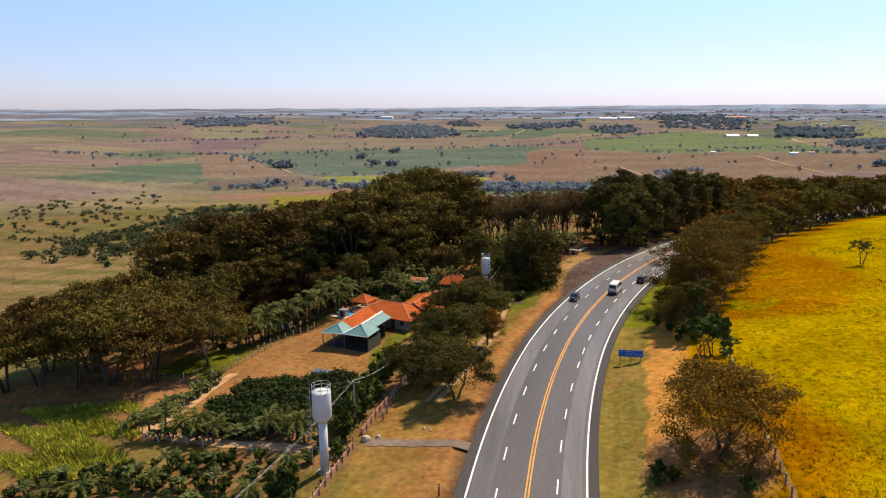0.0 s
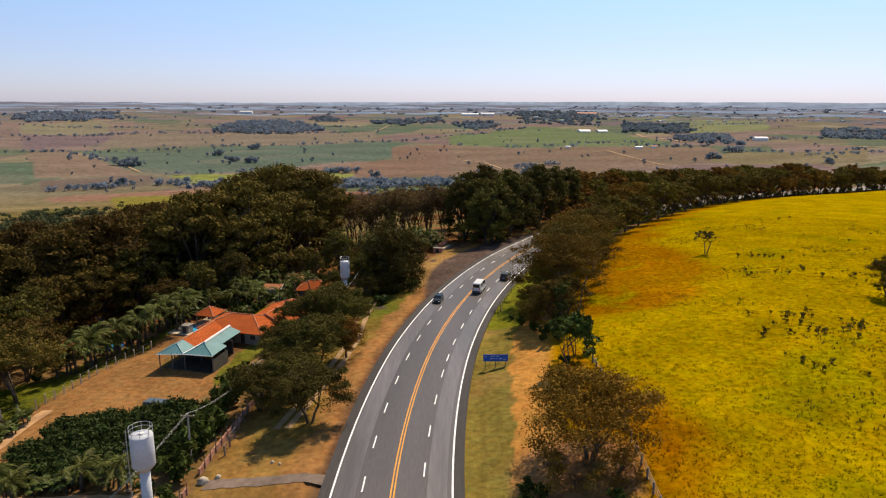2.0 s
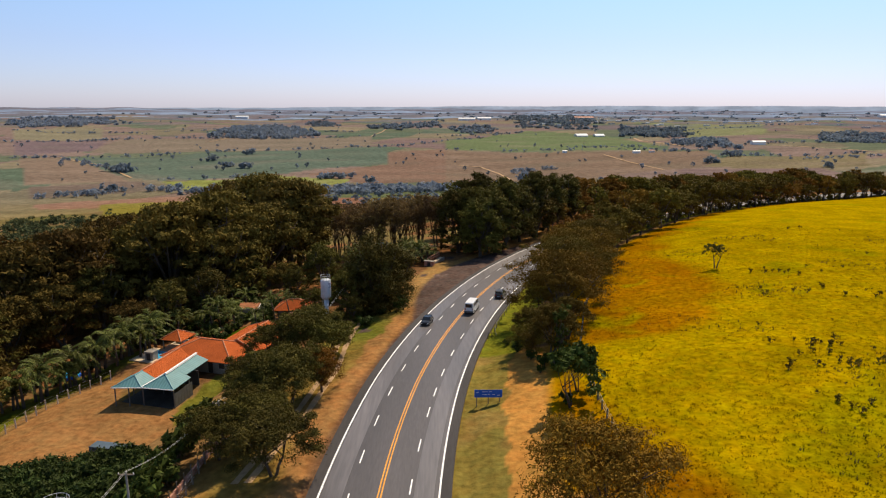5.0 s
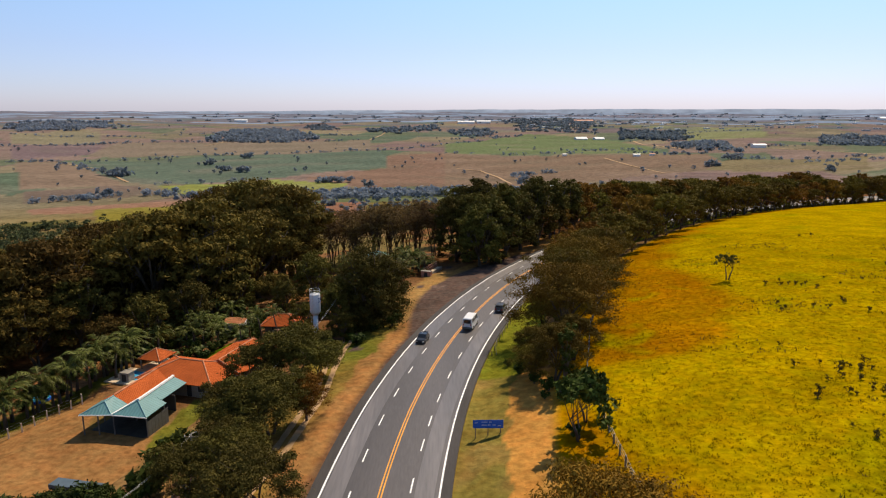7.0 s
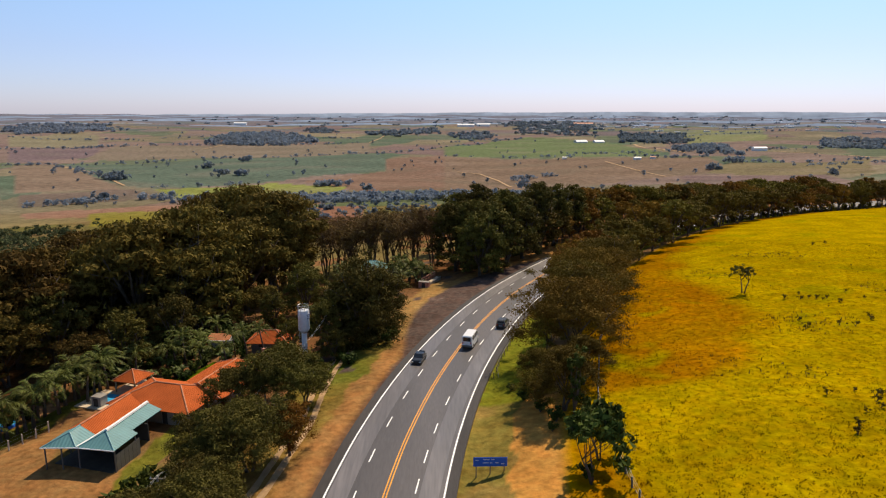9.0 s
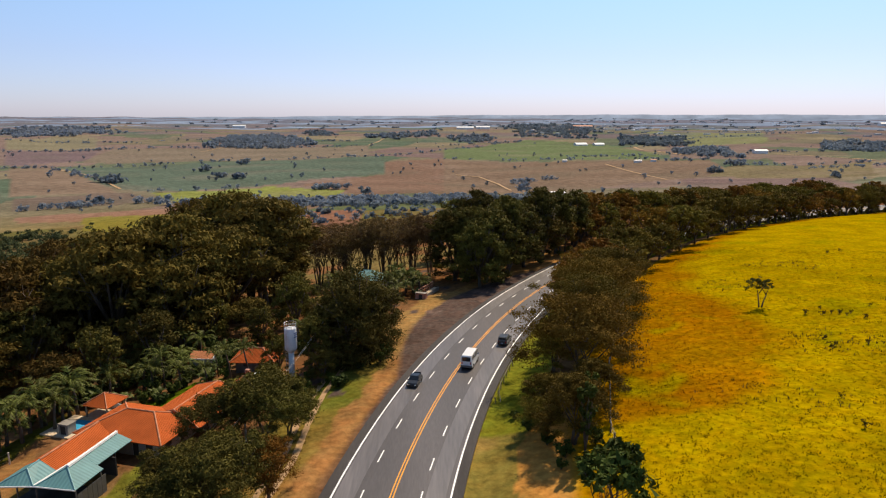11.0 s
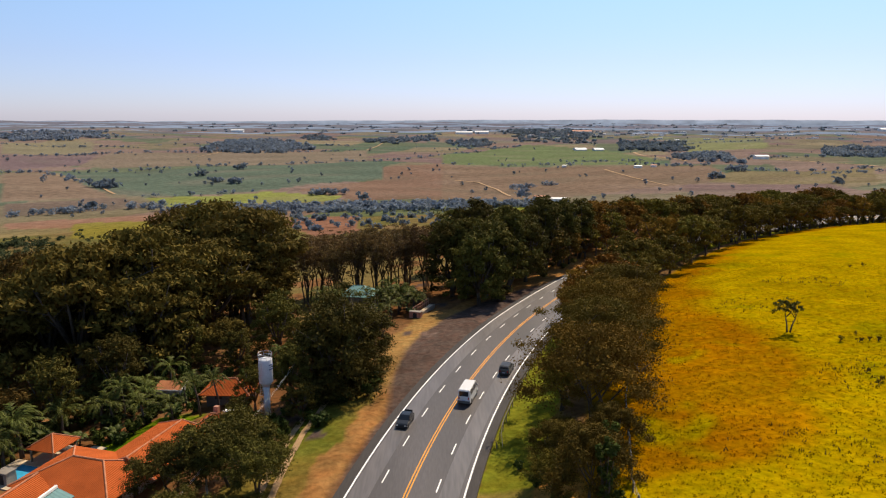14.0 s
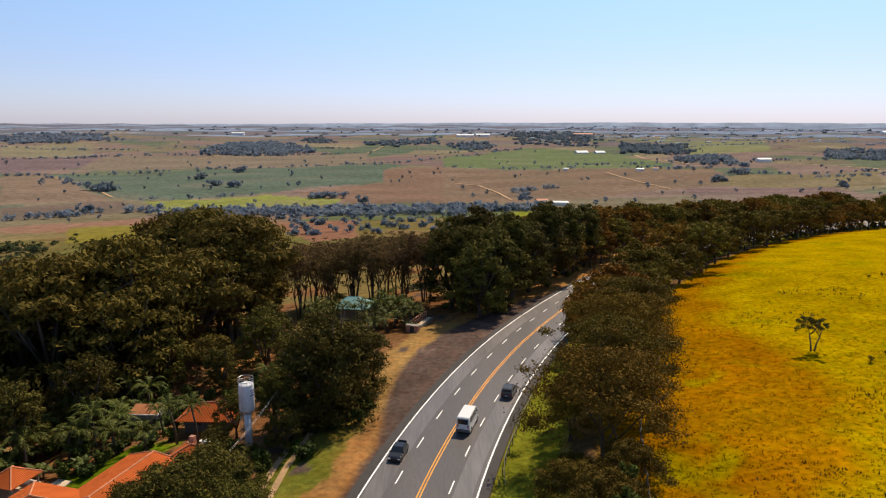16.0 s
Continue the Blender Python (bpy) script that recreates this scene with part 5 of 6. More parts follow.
part("fascia", Mesh().add([(2.42, -1.2, 3.25), (2.5, -1.2, 3.25), (2.5, 1.3, 3.95), (2.42, 1.3, 3.95), (2.42, -1.2, 3.45), (2.5, -1.2, 3.45), (2.5, 1.3, 4.15), (2.42, 1.3, 4.15)], [(0, 1, 2, 3), (4, 5, 6, 7), (0, 4, 5, 1), (3, 2, 6, 7), (0, 3, 7, 4), (1, 5, 6, 2)]), GUTTER, shed, "white fascia")
wall_ring(shed, -2.2, 2.2, -1.0, 1.2, 3.2, WALL_GREY, "grey shed wall", 0.15, [(0, 0.3, 1.6, 0.0, 2.1)])
TEAL_PALE = ribbed("pale_teal_sheet", (0.18, 0.33, 0.32), 0.5, 0.03, 0.5, vary=0.12)
pavilion = thing("pavilion", pose(-19.0, 230.5, ground_z(-19.0, 230.5), 0, 0, -10), "pavilion with a pale teal hipped roof among palms", "pavilion")
faces, lines = hip_faces(-4.4, 4.4, -4.0, 4.0, 4.4, 6.6, 3.0, False)
roof("roof", pavilion, faces, TEAL_PALE, "pale teal hipped roof", lines, TEAL_CAP, 0.09)
for x in (-4.0, -1.4, 1.4, 4.0):
    for y in (-3.6, 3.6):
        part("post", Mesh().box(x - 0.12, x + 0.12, y - 0.12, y + 0.12, -0.4, 4.4), WALL, pavilion)
part("core_wall", Mesh().box(-3.6, 3.6, -1.5, 3.4, -0.4, 4.2), WALL_GREY, pavilion)
kiosk = thing("entrance_lodge", pose(-2.6, 214.5, ground_z(-2.6, 214.5), 0, 0, -22), "small red and white roadside entrance lodge with a railing", "lodge")
part("walkway", Mesh().box(-0.9, 0.35, -1.0, 9.0, -0.4, 0.45), PAVING, kiosk, "sunlit pale walkway slab", bevel=0.04)
part("kerb", Mesh().box(0.35, 0.55, -1.0, 9.0, -0.4, 0.62), WALL, kiosk, "plastered kerb", bevel=0.02)
part("wall", Mesh().box(-1.5, 1.4, -2.3, -1.0, -0.4, 1.5), BRICKY, kiosk, "reddish end wall", bevel=0.03)
part("coping", Mesh().box(-1.6, 1.5, -2.4, -0.95, 1.5, 1.62), WALL, kiosk, "plastered coping", bevel=0.02)
part("doorway", Mesh().box(-0.5, 0.5, -2.33, -2.29, -0.2, 1.3), DARK, kiosk, "dark doorway")
for k in range(9):
    part("rail_post", Mesh().box(-1.32, -1.14, -0.8 + 1.2 * k, -0.62 + 1.2 * k, -0.3, 2.0), BRICKY, kiosk)
for z in (1.2, 1.95):
    part("rail", Mesh().box(-1.3, -1.16, -0.9, 9.0, z, z + 0.14), BRICKY, kiosk, "dark red rail")

# ---- water towers ----


def water_tower(name, m, h, r, tank, label, mark=False):
    tower = thing(name, m, label, "water tower")
    neck = h - tank
    part("column", Mesh().lathe([(r * 0.46, -0.3), (r * 0.46, neck - 0.75)], 24), TANK, tower, "white cylindrical steel column", True)
    part("tank", Mesh().lathe([(r * 0.46, neck - 0.75), (r * 0.95, neck - 0.1), (r, neck), (r, h - 0.12), (r * 0.97, h - 0.05), (r * 0.3, h + 0.1)], 28), TANK, tower, "white cylindrical tank", True)
    part("base_ring", Mesh().lathe([(r * 0.8, -0.4), (r * 0.8, 0.15)], 20), WALL, tower, "concrete footing")
    part("hatch", Mesh().lathe([(0.3, h + 0.02), (0.3, h + 0.2)], 14), GUTTER, tower)
    for z in (h + 0.45, h + 0.9):
        hoop = Mesh().tube([(r * 0.98 * math.cos(a), r * 0.98 * math.sin(a), z) for a in np.linspace(0, math.tau, 25)], [0.03] * 25, 5, False)
        part("guard_rail", hoop, STEEL, tower, "thin steel rail round the tank top")
    for k in range(8):
        a = math.tau * k / 8
        part("rail_post", Mesh().tube([(r * 0.98 * math.cos(a), r * 0.98 * math.sin(a), h - 0.05), (r * 0.98 * math.cos(a), r * 0.98 * math.sin(a), h + 0.9)], [0.03, 0.03], 5), STEEL, tower)
    ladder = Mesh()
    for y in (-0.22, 0.22):
        ladder.tube([(-r - 0.25, y, 0), (-r - 0.25, y, h + 0.7)], [0.025, 0.025], 5)
    for k in range(int(h / 0.35)):
        ladder.tube([(-r - 0.25, -0.22, 0.3 + 0.35 * k), (-r - 0.25, 0.22, 0.3 + 0.35 * k)], [0.016, 0.016], 4)
    for k in range(int((h - 2) / 0.9)):
        z = 2.2 + 0.9 * k
        ladder.tube([(-r - 0.25 - 0.38 * math.sin(a), 0.36 * math.cos(a), z) for a in np.linspace(0.2, math.pi - 0.2, 8)], [0.018] * 8, 4)
    part("caged_ladder", ladder, STEEL, tower, "caged steel ladder")
    if mark:
        for k, (w, z) in enumerate(((0.9, -0.8), (0.6, -1.15), (0.9, -1.5))):
            part("lettering_bar", Mesh().box(-w / 2, w / 2, -r - 0.012, -r + 0.15, h + z - 0.1, h + z + 0.08), shade("faded_blue_letters", (0.12, 0.16, 0.32), 0.6), tower, "faded blue painted mark")
    return tower


water_tower("water_tower", pose(-33.0, 69.6, ground_z(-33.0, 69.6), 0, 0, 20), 11.1, 1.2, 3.5, "white steel water tower with a railing and ladder")
water_tower("water_tower", pose(-24.1, 154.4, ground_z(-24.1, 154.4), 0, 0, 70), 10.2, 1.05, 3.7, "white steel water tower with faded blue marks", True)

# ---- roadside things ----
sign = thing("direction_sign", pose(7.4, 109.2, ground_z(7.4, 109.2) - 0.05, 0, 0, 1), "blue highway direction sign on three posts", "road sign")
panel = part("panel", Mesh().box(-2.05, 2.05, -0.03, 0.03, 1.15, 2.35), SIGN_BLUE, sign, "blue panel with white writing", bevel=0.01)
for x in (-1.7, 0.0, 1.7):
    part("post", Mesh().box(x - 0.06, x + 0.06, 0.04, 0.14, -0.4, 2.3), WOOD, sign, bevel=0.01)
for x0, x1, z in ((-1.8, -1.4, 1.95), (-0.9, -0.1, 2.06), (0.1, 0.5, 2.06), (-0.9, -0.2, 1.62), (-0.05, 0.25, 1.62), (0.6, 1.0, 1.62), (1.3, 1.7, 1.5)):
    part("writing_bar", Mesh().box(x0, x1, -0.045, -0.034, z - 0.05, z + 0.06), SIGN_WHITE, panel)

rail_thing = thing("guardrail", Matrix.Identity(4), "steel guardrail along the bend, coloured dark for its shaded side", "guardrail")
prof = [(0.0, 0.0), (0.05, 0.05), (0.0, 0.11), (0.05, 0.17), (0.0, 0.22), (0.05, 0.27), (0.0, 0.32)]
beam = Mesh()
count = 46
for k in range(count + 1):
    s = 72.0 + 3.0 * k
    drop = -0.45 if k == 0 else -0.2 if k == 1 else 0.0
    off = 1.0 if k == 0 else 0.4 if k == 1 else 0.0
    for o, z in prof:
        beam.v.append(road_point(s, 8.75 + off - o, 0.48 + z + drop)[0])
beam.f = [(7 * i + j, 7 * i + 7 + j, 7 * i + 8 + j, 7 * i + 1 + j) for i in range(count) for j in range(6)]
part("beam", beam, RAIL, rail_thing, "corrugated steel beam")
for k in range(0, count + 1):
    p, h = road_point(72.0 + 3.0 * k, 8.9)
    part("post", Mesh().box(-0.06, 0.06, -0.07, 0.07, -0.3, 0.75, pose(p[0], p[1], p[2], 0, 0, -math.degrees(h))), WOOD, rail_thing)


def fence(name, line, gap, height, label, wires=(0.4, 0.75, 1.05), material=WOOD):
    f = thing(name, Matrix.Identity(4), label, "fence")
    pts = []
    for a, b in zip(line, line[1:]):
        n = max(1, int(math.dist(a, b) / gap))
        pts += [(a[0] + (b[0] - a[0]) * i / n, a[1] + (b[1] - a[1]) * i / n) for i in range(n)]
    pts.append(line[-1])
    tops = []
    for x, y in pts:
        z = ground_z(x, y)
        h = height * (0.9 + 0.2 * random.random())
        part("post", Mesh().tube([(x, y, z - 0.3), (x + random.gauss(0, 0.04), y + random.gauss(0, 0.04), z + h)], [0.13, 0.11], 6), material, f)
        tops.append((x, y, z))
    for w in wires:
        part("wire", Mesh().tube([(x, y, z + w * height) for x, y, z in tops], [0.012] * len(tops), 3, False), STEEL, f, "thin wire")
    return f


random.seed(5)
PALE_POST = shade("pale_weathered_post", (0.55, 0.48, 0.39), 0.9, 0, 0.25, 0.8, 0.005, 12.0)
setting("pavement_lane", draped([(-69, 83.5), (-63.6, 80.2), (-51.4, 77.8), (-39, 75.6), (-34, 76.2)], 2.2, 0.07, 1.2, 0.3), EARTH, "sandy lane between young palms", True)
setting("pavement_lane", draped([(-69, 82.5), (-67.6, 86), (-66.8, 91.5), (-66.4, 99), (-65.9, 106)], 2.4, 0.08, 1.2, 0.3), EARTH, "sandy lane beside the fence", True)
fence("drive_fence", [(-75, 103.5), (-68.5, 107), (-65.5, 121), (-60.5, 133)], 2.0, 1.7, "wooden post and wire fence along the drive", material=PALE_POST)
fence("lane_fence", [(-66, 79.0), (-58, 77.6), (-46, 75.2), (-37, 74.0)], 2.6, 1.2, "pale wooden post fence along the sandy lane", material=PALE_POST)
fence("roadside_fence", [(-29.5, 84), (-30, 96), (-27.5, 108), (-27, 122)], 2.2, 1.5, "wooden post and wire fence behind the verge")
fence("pasture_fence", [(20.5, 60), (22.0, 90), (22.5, 110), (24.0, 125), (30, 150), (40, 180)], 2.6, 1.4, "dark wooden post and wire fence at the pasture edge", material=POST)
fence("paddock_fence", [(-112, 104), (-92, 106), (-75, 103.5)], 2.4, 1.3, "wooden post and wire fence")


def pole(x, y, h, label, arm=True):
    p = thing("power_pole", pose(x, y, ground_z(x, y)), label, "power pole")
    part("pole", Mesh().tube([(0, 0, -0.5), (0, 0, h)], [0.16, 0.11], 10), WALL_GREY, p, "grey concrete pole")
    if arm:
        part("cross_arm", Mesh().box(-0.9, 0.9, -0.06, 0.06, h - 0.45, h - 0.33), WOOD, p)
        for k in (-0.8, 0.0, 0.8):
            part("insulator", Mesh().tube([(k, 0, h - 0.33), (k, 0, h - 0.14)], [0.06, 0.04], 7), GUTTER, p)
    return Vector((x, y, ground_z(x, y) + h))


ends = [pole(-36.5, 40.0, 8.5, "grey power pole behind the garden"), pole(-33.5, 83.0, 7.0, "grey power pole behind the garden"), pole(-30.5, 104.0, 5.2, "grey power pole beside the fence"), pole(-25.5, 131.0, 4.6, "grey power pole beside the track"), pole(-20.0, 163.0, 8.5, "grey power pole beside the tower")]
for k, (a, b) in enumerate(zip(ends, ends[1:])):
    for o in (-0.10, 0.10):
        pts = [a.lerp(b, f) + Vector((o, 0, -1.2 * 4 * f * (1 - f))) for f in np.linspace(0, 1, 13)]
        wire = part("power_cable", Mesh().tube(pts, [0.012] * 13, 4, False), CABLE)
        tagged(wire, "pale twisted power cable slung between poles", "cable", "power cables")

# ---- vehicles ----


def vehicle(name, s, d, away, size, paint, label, kind="car"):
    """A road vehicle: lofted body, glass, lamps and wheels. size: length, width, height."""
    l, w, h = size
    p, hd = road_point(s, d, 0.11)
    car = thing(name, pose(*p, 0, 0, -math.degrees(hd) + (0 if away else 180)), label, kind)
    if kind == "van":
        side = [(-0.5, 0.30), (-0.5, 0.92), (-0.47, 1.0), (0.24, 1.0), (0.33, 0.93), (0.42, 0.60), (0.5, 0.50), (0.5, 0.22), (0.46, 0.16), (-0.48, 0.16)]
    elif kind == "suv":
        side = [(-0.5, 0.32), (-0.49, 0.62), (-0.45, 0.93), (-0.38, 1.0), (0.02, 1.0), (0.20, 0.64), (0.44, 0.56), (0.5, 0.44), (0.5, 0.24), (0.46, 0.17), (-0.47, 0.17)]
    else:
        side = [(-0.5, 0.34), (-0.49, 0.62), (-0.40, 0.68), (-0.27, 1.0), (0.05, 1.0), (0.22, 0.66), (0.45, 0.56), (0.5, 0.42), (0.5, 0.24), (0.46, 0.16), (-0.47, 0.16)]
    m = Mesh()
    n = len(side)
    for sx in (-0.5, 0.5):
        for y, z in side:
            tuck = 1.0 - 0.16 * max(0, (z - 0.62) / 0.38)
            m.v.append((sx * w * tuck, y * l, z * h))
    m.f = [tuple(range(n - 1, -1, -1)), tuple(range(n, 2 * n))] + [(i, (i + 1) % n, n + (i + 1) % n, n + i) for i in range(n)]
    body = part("body", m, paint, car, bevel=0.06)
    top_w = w * 0.80
    back_y, back_z = (-0.5 * l - 0.012, 0.80 * h) if kind == "van" else (-0.47 * l - 0.012, 0.78 * h)
    part("rear_window", Mesh().box(-top_w / 2 + 0.1, top_w / 2 - 0.1, back_y - 0.01, back_y + (0.03 if kind == "van" else 0.08), 0.62 * h, 0.92 * h), GLASS, body, "dark rear window", bevel=0.01)
    a, b = ((0.325, 0.90), (0.415, 0.62)) if kind == "van" else ((0.06, 0.97), (0.195, 0.68))
    part("windscreen", Mesh().add([(-top_w / 2 + 0.08, a[0] * l + 0.02, a[1] * h + 0.02), (top_w / 2 - 0.08, a[0] * l + 0.02, a[1] * h + 0.02), (w * 0.45, b[0] * l + 0.03, b[1] * h + 0.03), (-w * 0.45, b[0] * l + 0.03, b[1] * h + 0.03), (-top_w / 2 + 0.08, a[0] * l - 0.03, a[1] * h), (top_w / 2 - 0.08, a[0] * l - 0.03, a[1] * h), (w * 0.45, b[0] * l - 0.03, b[1] * h), (-w * 0.45, b[0] * l - 0.03, b[1] * h)], [(0, 1, 2, 3), (7, 6, 5, 4), (0, 4, 5, 1), (3, 2, 6, 7), (0, 3, 7, 4), (1, 5, 6, 2)]), GLASS, body, "dark windscreen")
    for sg in (-1, 1):
        spans = ((-0.40, -0.12), (-0.08, 0.16), (0.19, 0.33)) if kind == "van" else ((-0.34, -0.10), (-0.07, 0.09))
        for y0, y1 in spans:
            x0, x1 = sg * (w * 0.492), sg * (w * 0.44)
            part("side_window", Mesh().add([(x0, y0 * l, 0.66 * h), (x0, y1 * l, 0.66 * h), (x1, y1 * l - 0.12, 0.92 * h), (x1, y0 * l + 0.06, 0.92 * h), (x0 * 0.96, y0 * l, 0.66 * h), (x0 * 0.96, y1 * l, 0.66 * h), (x1 * 0.96, y1 * l - 0.12, 0.92 * h), (x1 * 0.96, y0 * l + 0.06, 0.92 * h)], [(0, 1, 2, 3), (7, 6, 5, 4), (0, 4, 5, 1), (2, 6, 7, 3), (0, 3, 7, 4), (1, 5, 6, 2)]), GLASS, body)
        part("tail_lamp", Mesh().box(sg * w * 0.36 - 0.09, sg * w * 0.36 + 0.09, -0.5 * l - 0.03, -0.5 * l + 0.05, 0.42 * h, 0.58 * h), RED_LAMP, body, "red tail lamp", bevel=0.01)
        part("headlamp", Mesh().box(sg * w * 0.36 - 0.14, sg * w * 0.36 + 0.14, 0.5 * l - 0.06, 0.5 * l + 0.025, 0.36 * h, 0.45 * h), CLEAR_LAMP, body, "clear headlamp", bevel=0.01)
        part("mirror", Mesh().box(sg * w * 0.5 - 0.02, sg * w * 0.5 + 0.18 * sg + 0.02, 0.17 * l, 0.17 * l + 0.1, 0.62 * h, 0.71 * h), paint, body, bevel=0.01)
        for y in (-0.31, 0.32):
            r = 0.17 * h if kind == "van" else 0.21 * h
            wheel = part("wheel", Mesh().lathe([(r * 0.6, -0.11), (r * 0.95, -0.11), (r, -0.07), (r, 0.07), (r * 0.95, 0.11), (r * 0.6, 0.11)], 18), RUBBER, car, "black tyre", True)
            wheel.matrix_basis = pose(sg * (w * 0.5 - 0.1), y * l, r, 0, 90, 0)
            part("rim", Mesh().lathe([(r * 0.58, -0.10), (r * 0.58, 0.10), (r * 0.2, 0.12)], 14), STEEL, wheel)
    part("bumper", Mesh().box(-w * 0.48, w * 0.48, -0.5 * l - 0.05, -0.5 * l + 0.08, 0.17 * h, 0.33 * h), POST if kind == "van" else paint, body, bevel=0.03)
    part("bumper", Mesh().box(-w * 0.48, w * 0.48, 0.5 * l - 0.08, 0.5 * l + 0.04, 0.16 * h, 0.32 * h), POST if kind == "van" else paint, body, bevel=0.03)
    part("number_plate", Mesh().box(-0.24, 0.24, -0.5 * l - 0.065, -0.5 * l - 0.05, 0.34 * h, 0.34 * h + 0.14), SIGN_WHITE, body)
    return car


vehicle("van", 87.5, 1.6, True, (5.9, 2.1, 2.6), PAINT_WHITE, "white passenger van driving along the highway", "van")
vehicle("hatchback", 76.0, -5.2, False, (4.0, 1.75, 1.5), PAINT_BLACK, "black hatchback car coming along the highway", "car")
vehicle("off_roader", 101.5, 5.0, True, (4.5, 1.9, 1.8), PAINT_GREY, "dark grey off-road car driving along the highway", "suv")

PALE_ROCK = shade("pale_rock", (0.45, 0.38, 0.29), 0.9, 0, 0.25, 0.8, 0.03, 5.0)

# ---- distance ----


def grove(name, places, height, spread, label, seed, material=LEAF_HAZED, count=9, leaf=0.5):
    """A far wood: many small leafy crowns in one mesh."""
    r = np.random.default_rng(seed)
    m = Mesh()
    x, y = np.array([p[0] for p in places]), np.array([p[1] for p in places])
    z = terrain(x, y)
    for i in range(len(x)):
        h = height * (0.6 + 0.7 * r.random())
        sp = spread * (0.7 + 0.6 * r.random())
        cs = [np.array([x[i] + r.normal() * sp * 0.45, y[i] + r.normal() * sp * 0.45, z[i] + h * (0.25 + 0.6 * r.random())]) for _ in range(6)]
        leaf_cards(m, r, cs, [sp * 0.5] * 6, count, sp * leaf, 0.8, 0.4, 1.2)
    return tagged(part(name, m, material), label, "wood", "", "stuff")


def blot(cx, cy, rx, ry, seed, turn=0.0):
    """An uneven outline for a wood or a clump."""
    r = np.random.default_rng(seed)
    a, b, c = r.random(3) * math.tau
    out = []
    for k in range(28):
        q = math.tau * k / 28
        f = 1 + 0.22 * math.sin(2 * q + a) + 0.16 * math.sin(3 * q + b) + 0.12 * math.sin(5 * q + c)
        u, v = rx * f * math.cos(q), ry * f * math.sin(q)
        out.append((cx + u * math.cos(turn) - v * math.sin(turn), cy + u * math.sin(turn) + v * math.cos(turn)))
    return out


def ragged(poly, gap, count, seed, spill=0.35):
    """Places in an outline, some spilling over its edge."""
    r = np.random.default_rng(seed)
    return [(x + r.normal() * gap * spill, y + r.normal() * gap * spill * 2.5) for x, y in spaced(poly, gap, count, seed)]


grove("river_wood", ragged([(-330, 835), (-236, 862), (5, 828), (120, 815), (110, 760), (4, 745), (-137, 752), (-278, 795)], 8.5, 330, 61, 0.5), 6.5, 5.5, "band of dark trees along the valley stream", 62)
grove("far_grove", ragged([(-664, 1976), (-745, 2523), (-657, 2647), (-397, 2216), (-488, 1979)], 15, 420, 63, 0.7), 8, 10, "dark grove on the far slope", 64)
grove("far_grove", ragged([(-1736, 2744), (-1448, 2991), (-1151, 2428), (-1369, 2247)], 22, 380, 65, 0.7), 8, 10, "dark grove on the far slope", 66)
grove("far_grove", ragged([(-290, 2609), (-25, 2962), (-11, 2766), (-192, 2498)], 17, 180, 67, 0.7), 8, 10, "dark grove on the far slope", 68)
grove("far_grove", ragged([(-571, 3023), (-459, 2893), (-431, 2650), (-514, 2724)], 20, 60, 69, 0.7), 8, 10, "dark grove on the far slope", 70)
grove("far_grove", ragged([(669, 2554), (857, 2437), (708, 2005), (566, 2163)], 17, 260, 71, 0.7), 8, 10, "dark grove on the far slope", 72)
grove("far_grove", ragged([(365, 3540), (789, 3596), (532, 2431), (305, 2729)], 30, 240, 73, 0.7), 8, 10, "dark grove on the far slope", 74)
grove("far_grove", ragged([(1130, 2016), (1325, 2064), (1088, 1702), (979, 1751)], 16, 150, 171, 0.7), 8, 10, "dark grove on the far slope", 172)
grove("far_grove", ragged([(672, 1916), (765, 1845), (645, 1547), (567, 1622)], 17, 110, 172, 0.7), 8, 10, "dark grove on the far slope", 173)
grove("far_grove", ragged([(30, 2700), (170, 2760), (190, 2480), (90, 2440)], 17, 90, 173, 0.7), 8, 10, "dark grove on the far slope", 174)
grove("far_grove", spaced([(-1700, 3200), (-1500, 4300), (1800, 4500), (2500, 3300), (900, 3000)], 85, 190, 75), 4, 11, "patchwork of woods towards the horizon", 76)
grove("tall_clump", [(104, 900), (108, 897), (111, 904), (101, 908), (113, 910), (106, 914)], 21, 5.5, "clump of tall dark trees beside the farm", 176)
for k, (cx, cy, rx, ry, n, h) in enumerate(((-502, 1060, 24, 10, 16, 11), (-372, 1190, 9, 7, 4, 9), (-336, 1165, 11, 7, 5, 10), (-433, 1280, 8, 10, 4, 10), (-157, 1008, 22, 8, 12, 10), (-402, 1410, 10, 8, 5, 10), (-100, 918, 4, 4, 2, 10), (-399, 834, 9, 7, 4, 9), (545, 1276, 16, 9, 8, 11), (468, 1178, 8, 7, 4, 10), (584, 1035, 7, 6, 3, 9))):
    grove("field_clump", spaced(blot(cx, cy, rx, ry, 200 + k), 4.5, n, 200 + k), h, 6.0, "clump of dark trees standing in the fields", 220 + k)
grove("valley_scrub", ragged([(-270, 290), (-205, 258), (-178, 330), (-225, 400), (-275, 534), (-330, 540), (-300, 420), (-305, 340)], 6.4, 300, 77, 0.9), 4.2, 3.2, "dark scrub in the hollow", 78, LEAF_SCRUB, 12, 0.3)
grove("valley_scrub", ragged([(-576, 562), (-540, 684), (-400, 570), (-370, 420), (-470, 430)], 15, 130, 79, 0.9), 3.0, 2.6, "scattered scrub on the slope", 80, LEAF_SCRUB, 14, 0.3)
grove("valley_scrub", ragged([(-330, 330), (-420, 420), (-330, 560), (-250, 560), (-190, 420), (-160, 300)], 15, 130, 179, 0.9), 2.6, 2.3, "scattered scrub on the terraces", 180, LEAF_SCRUB, 12, 0.32)
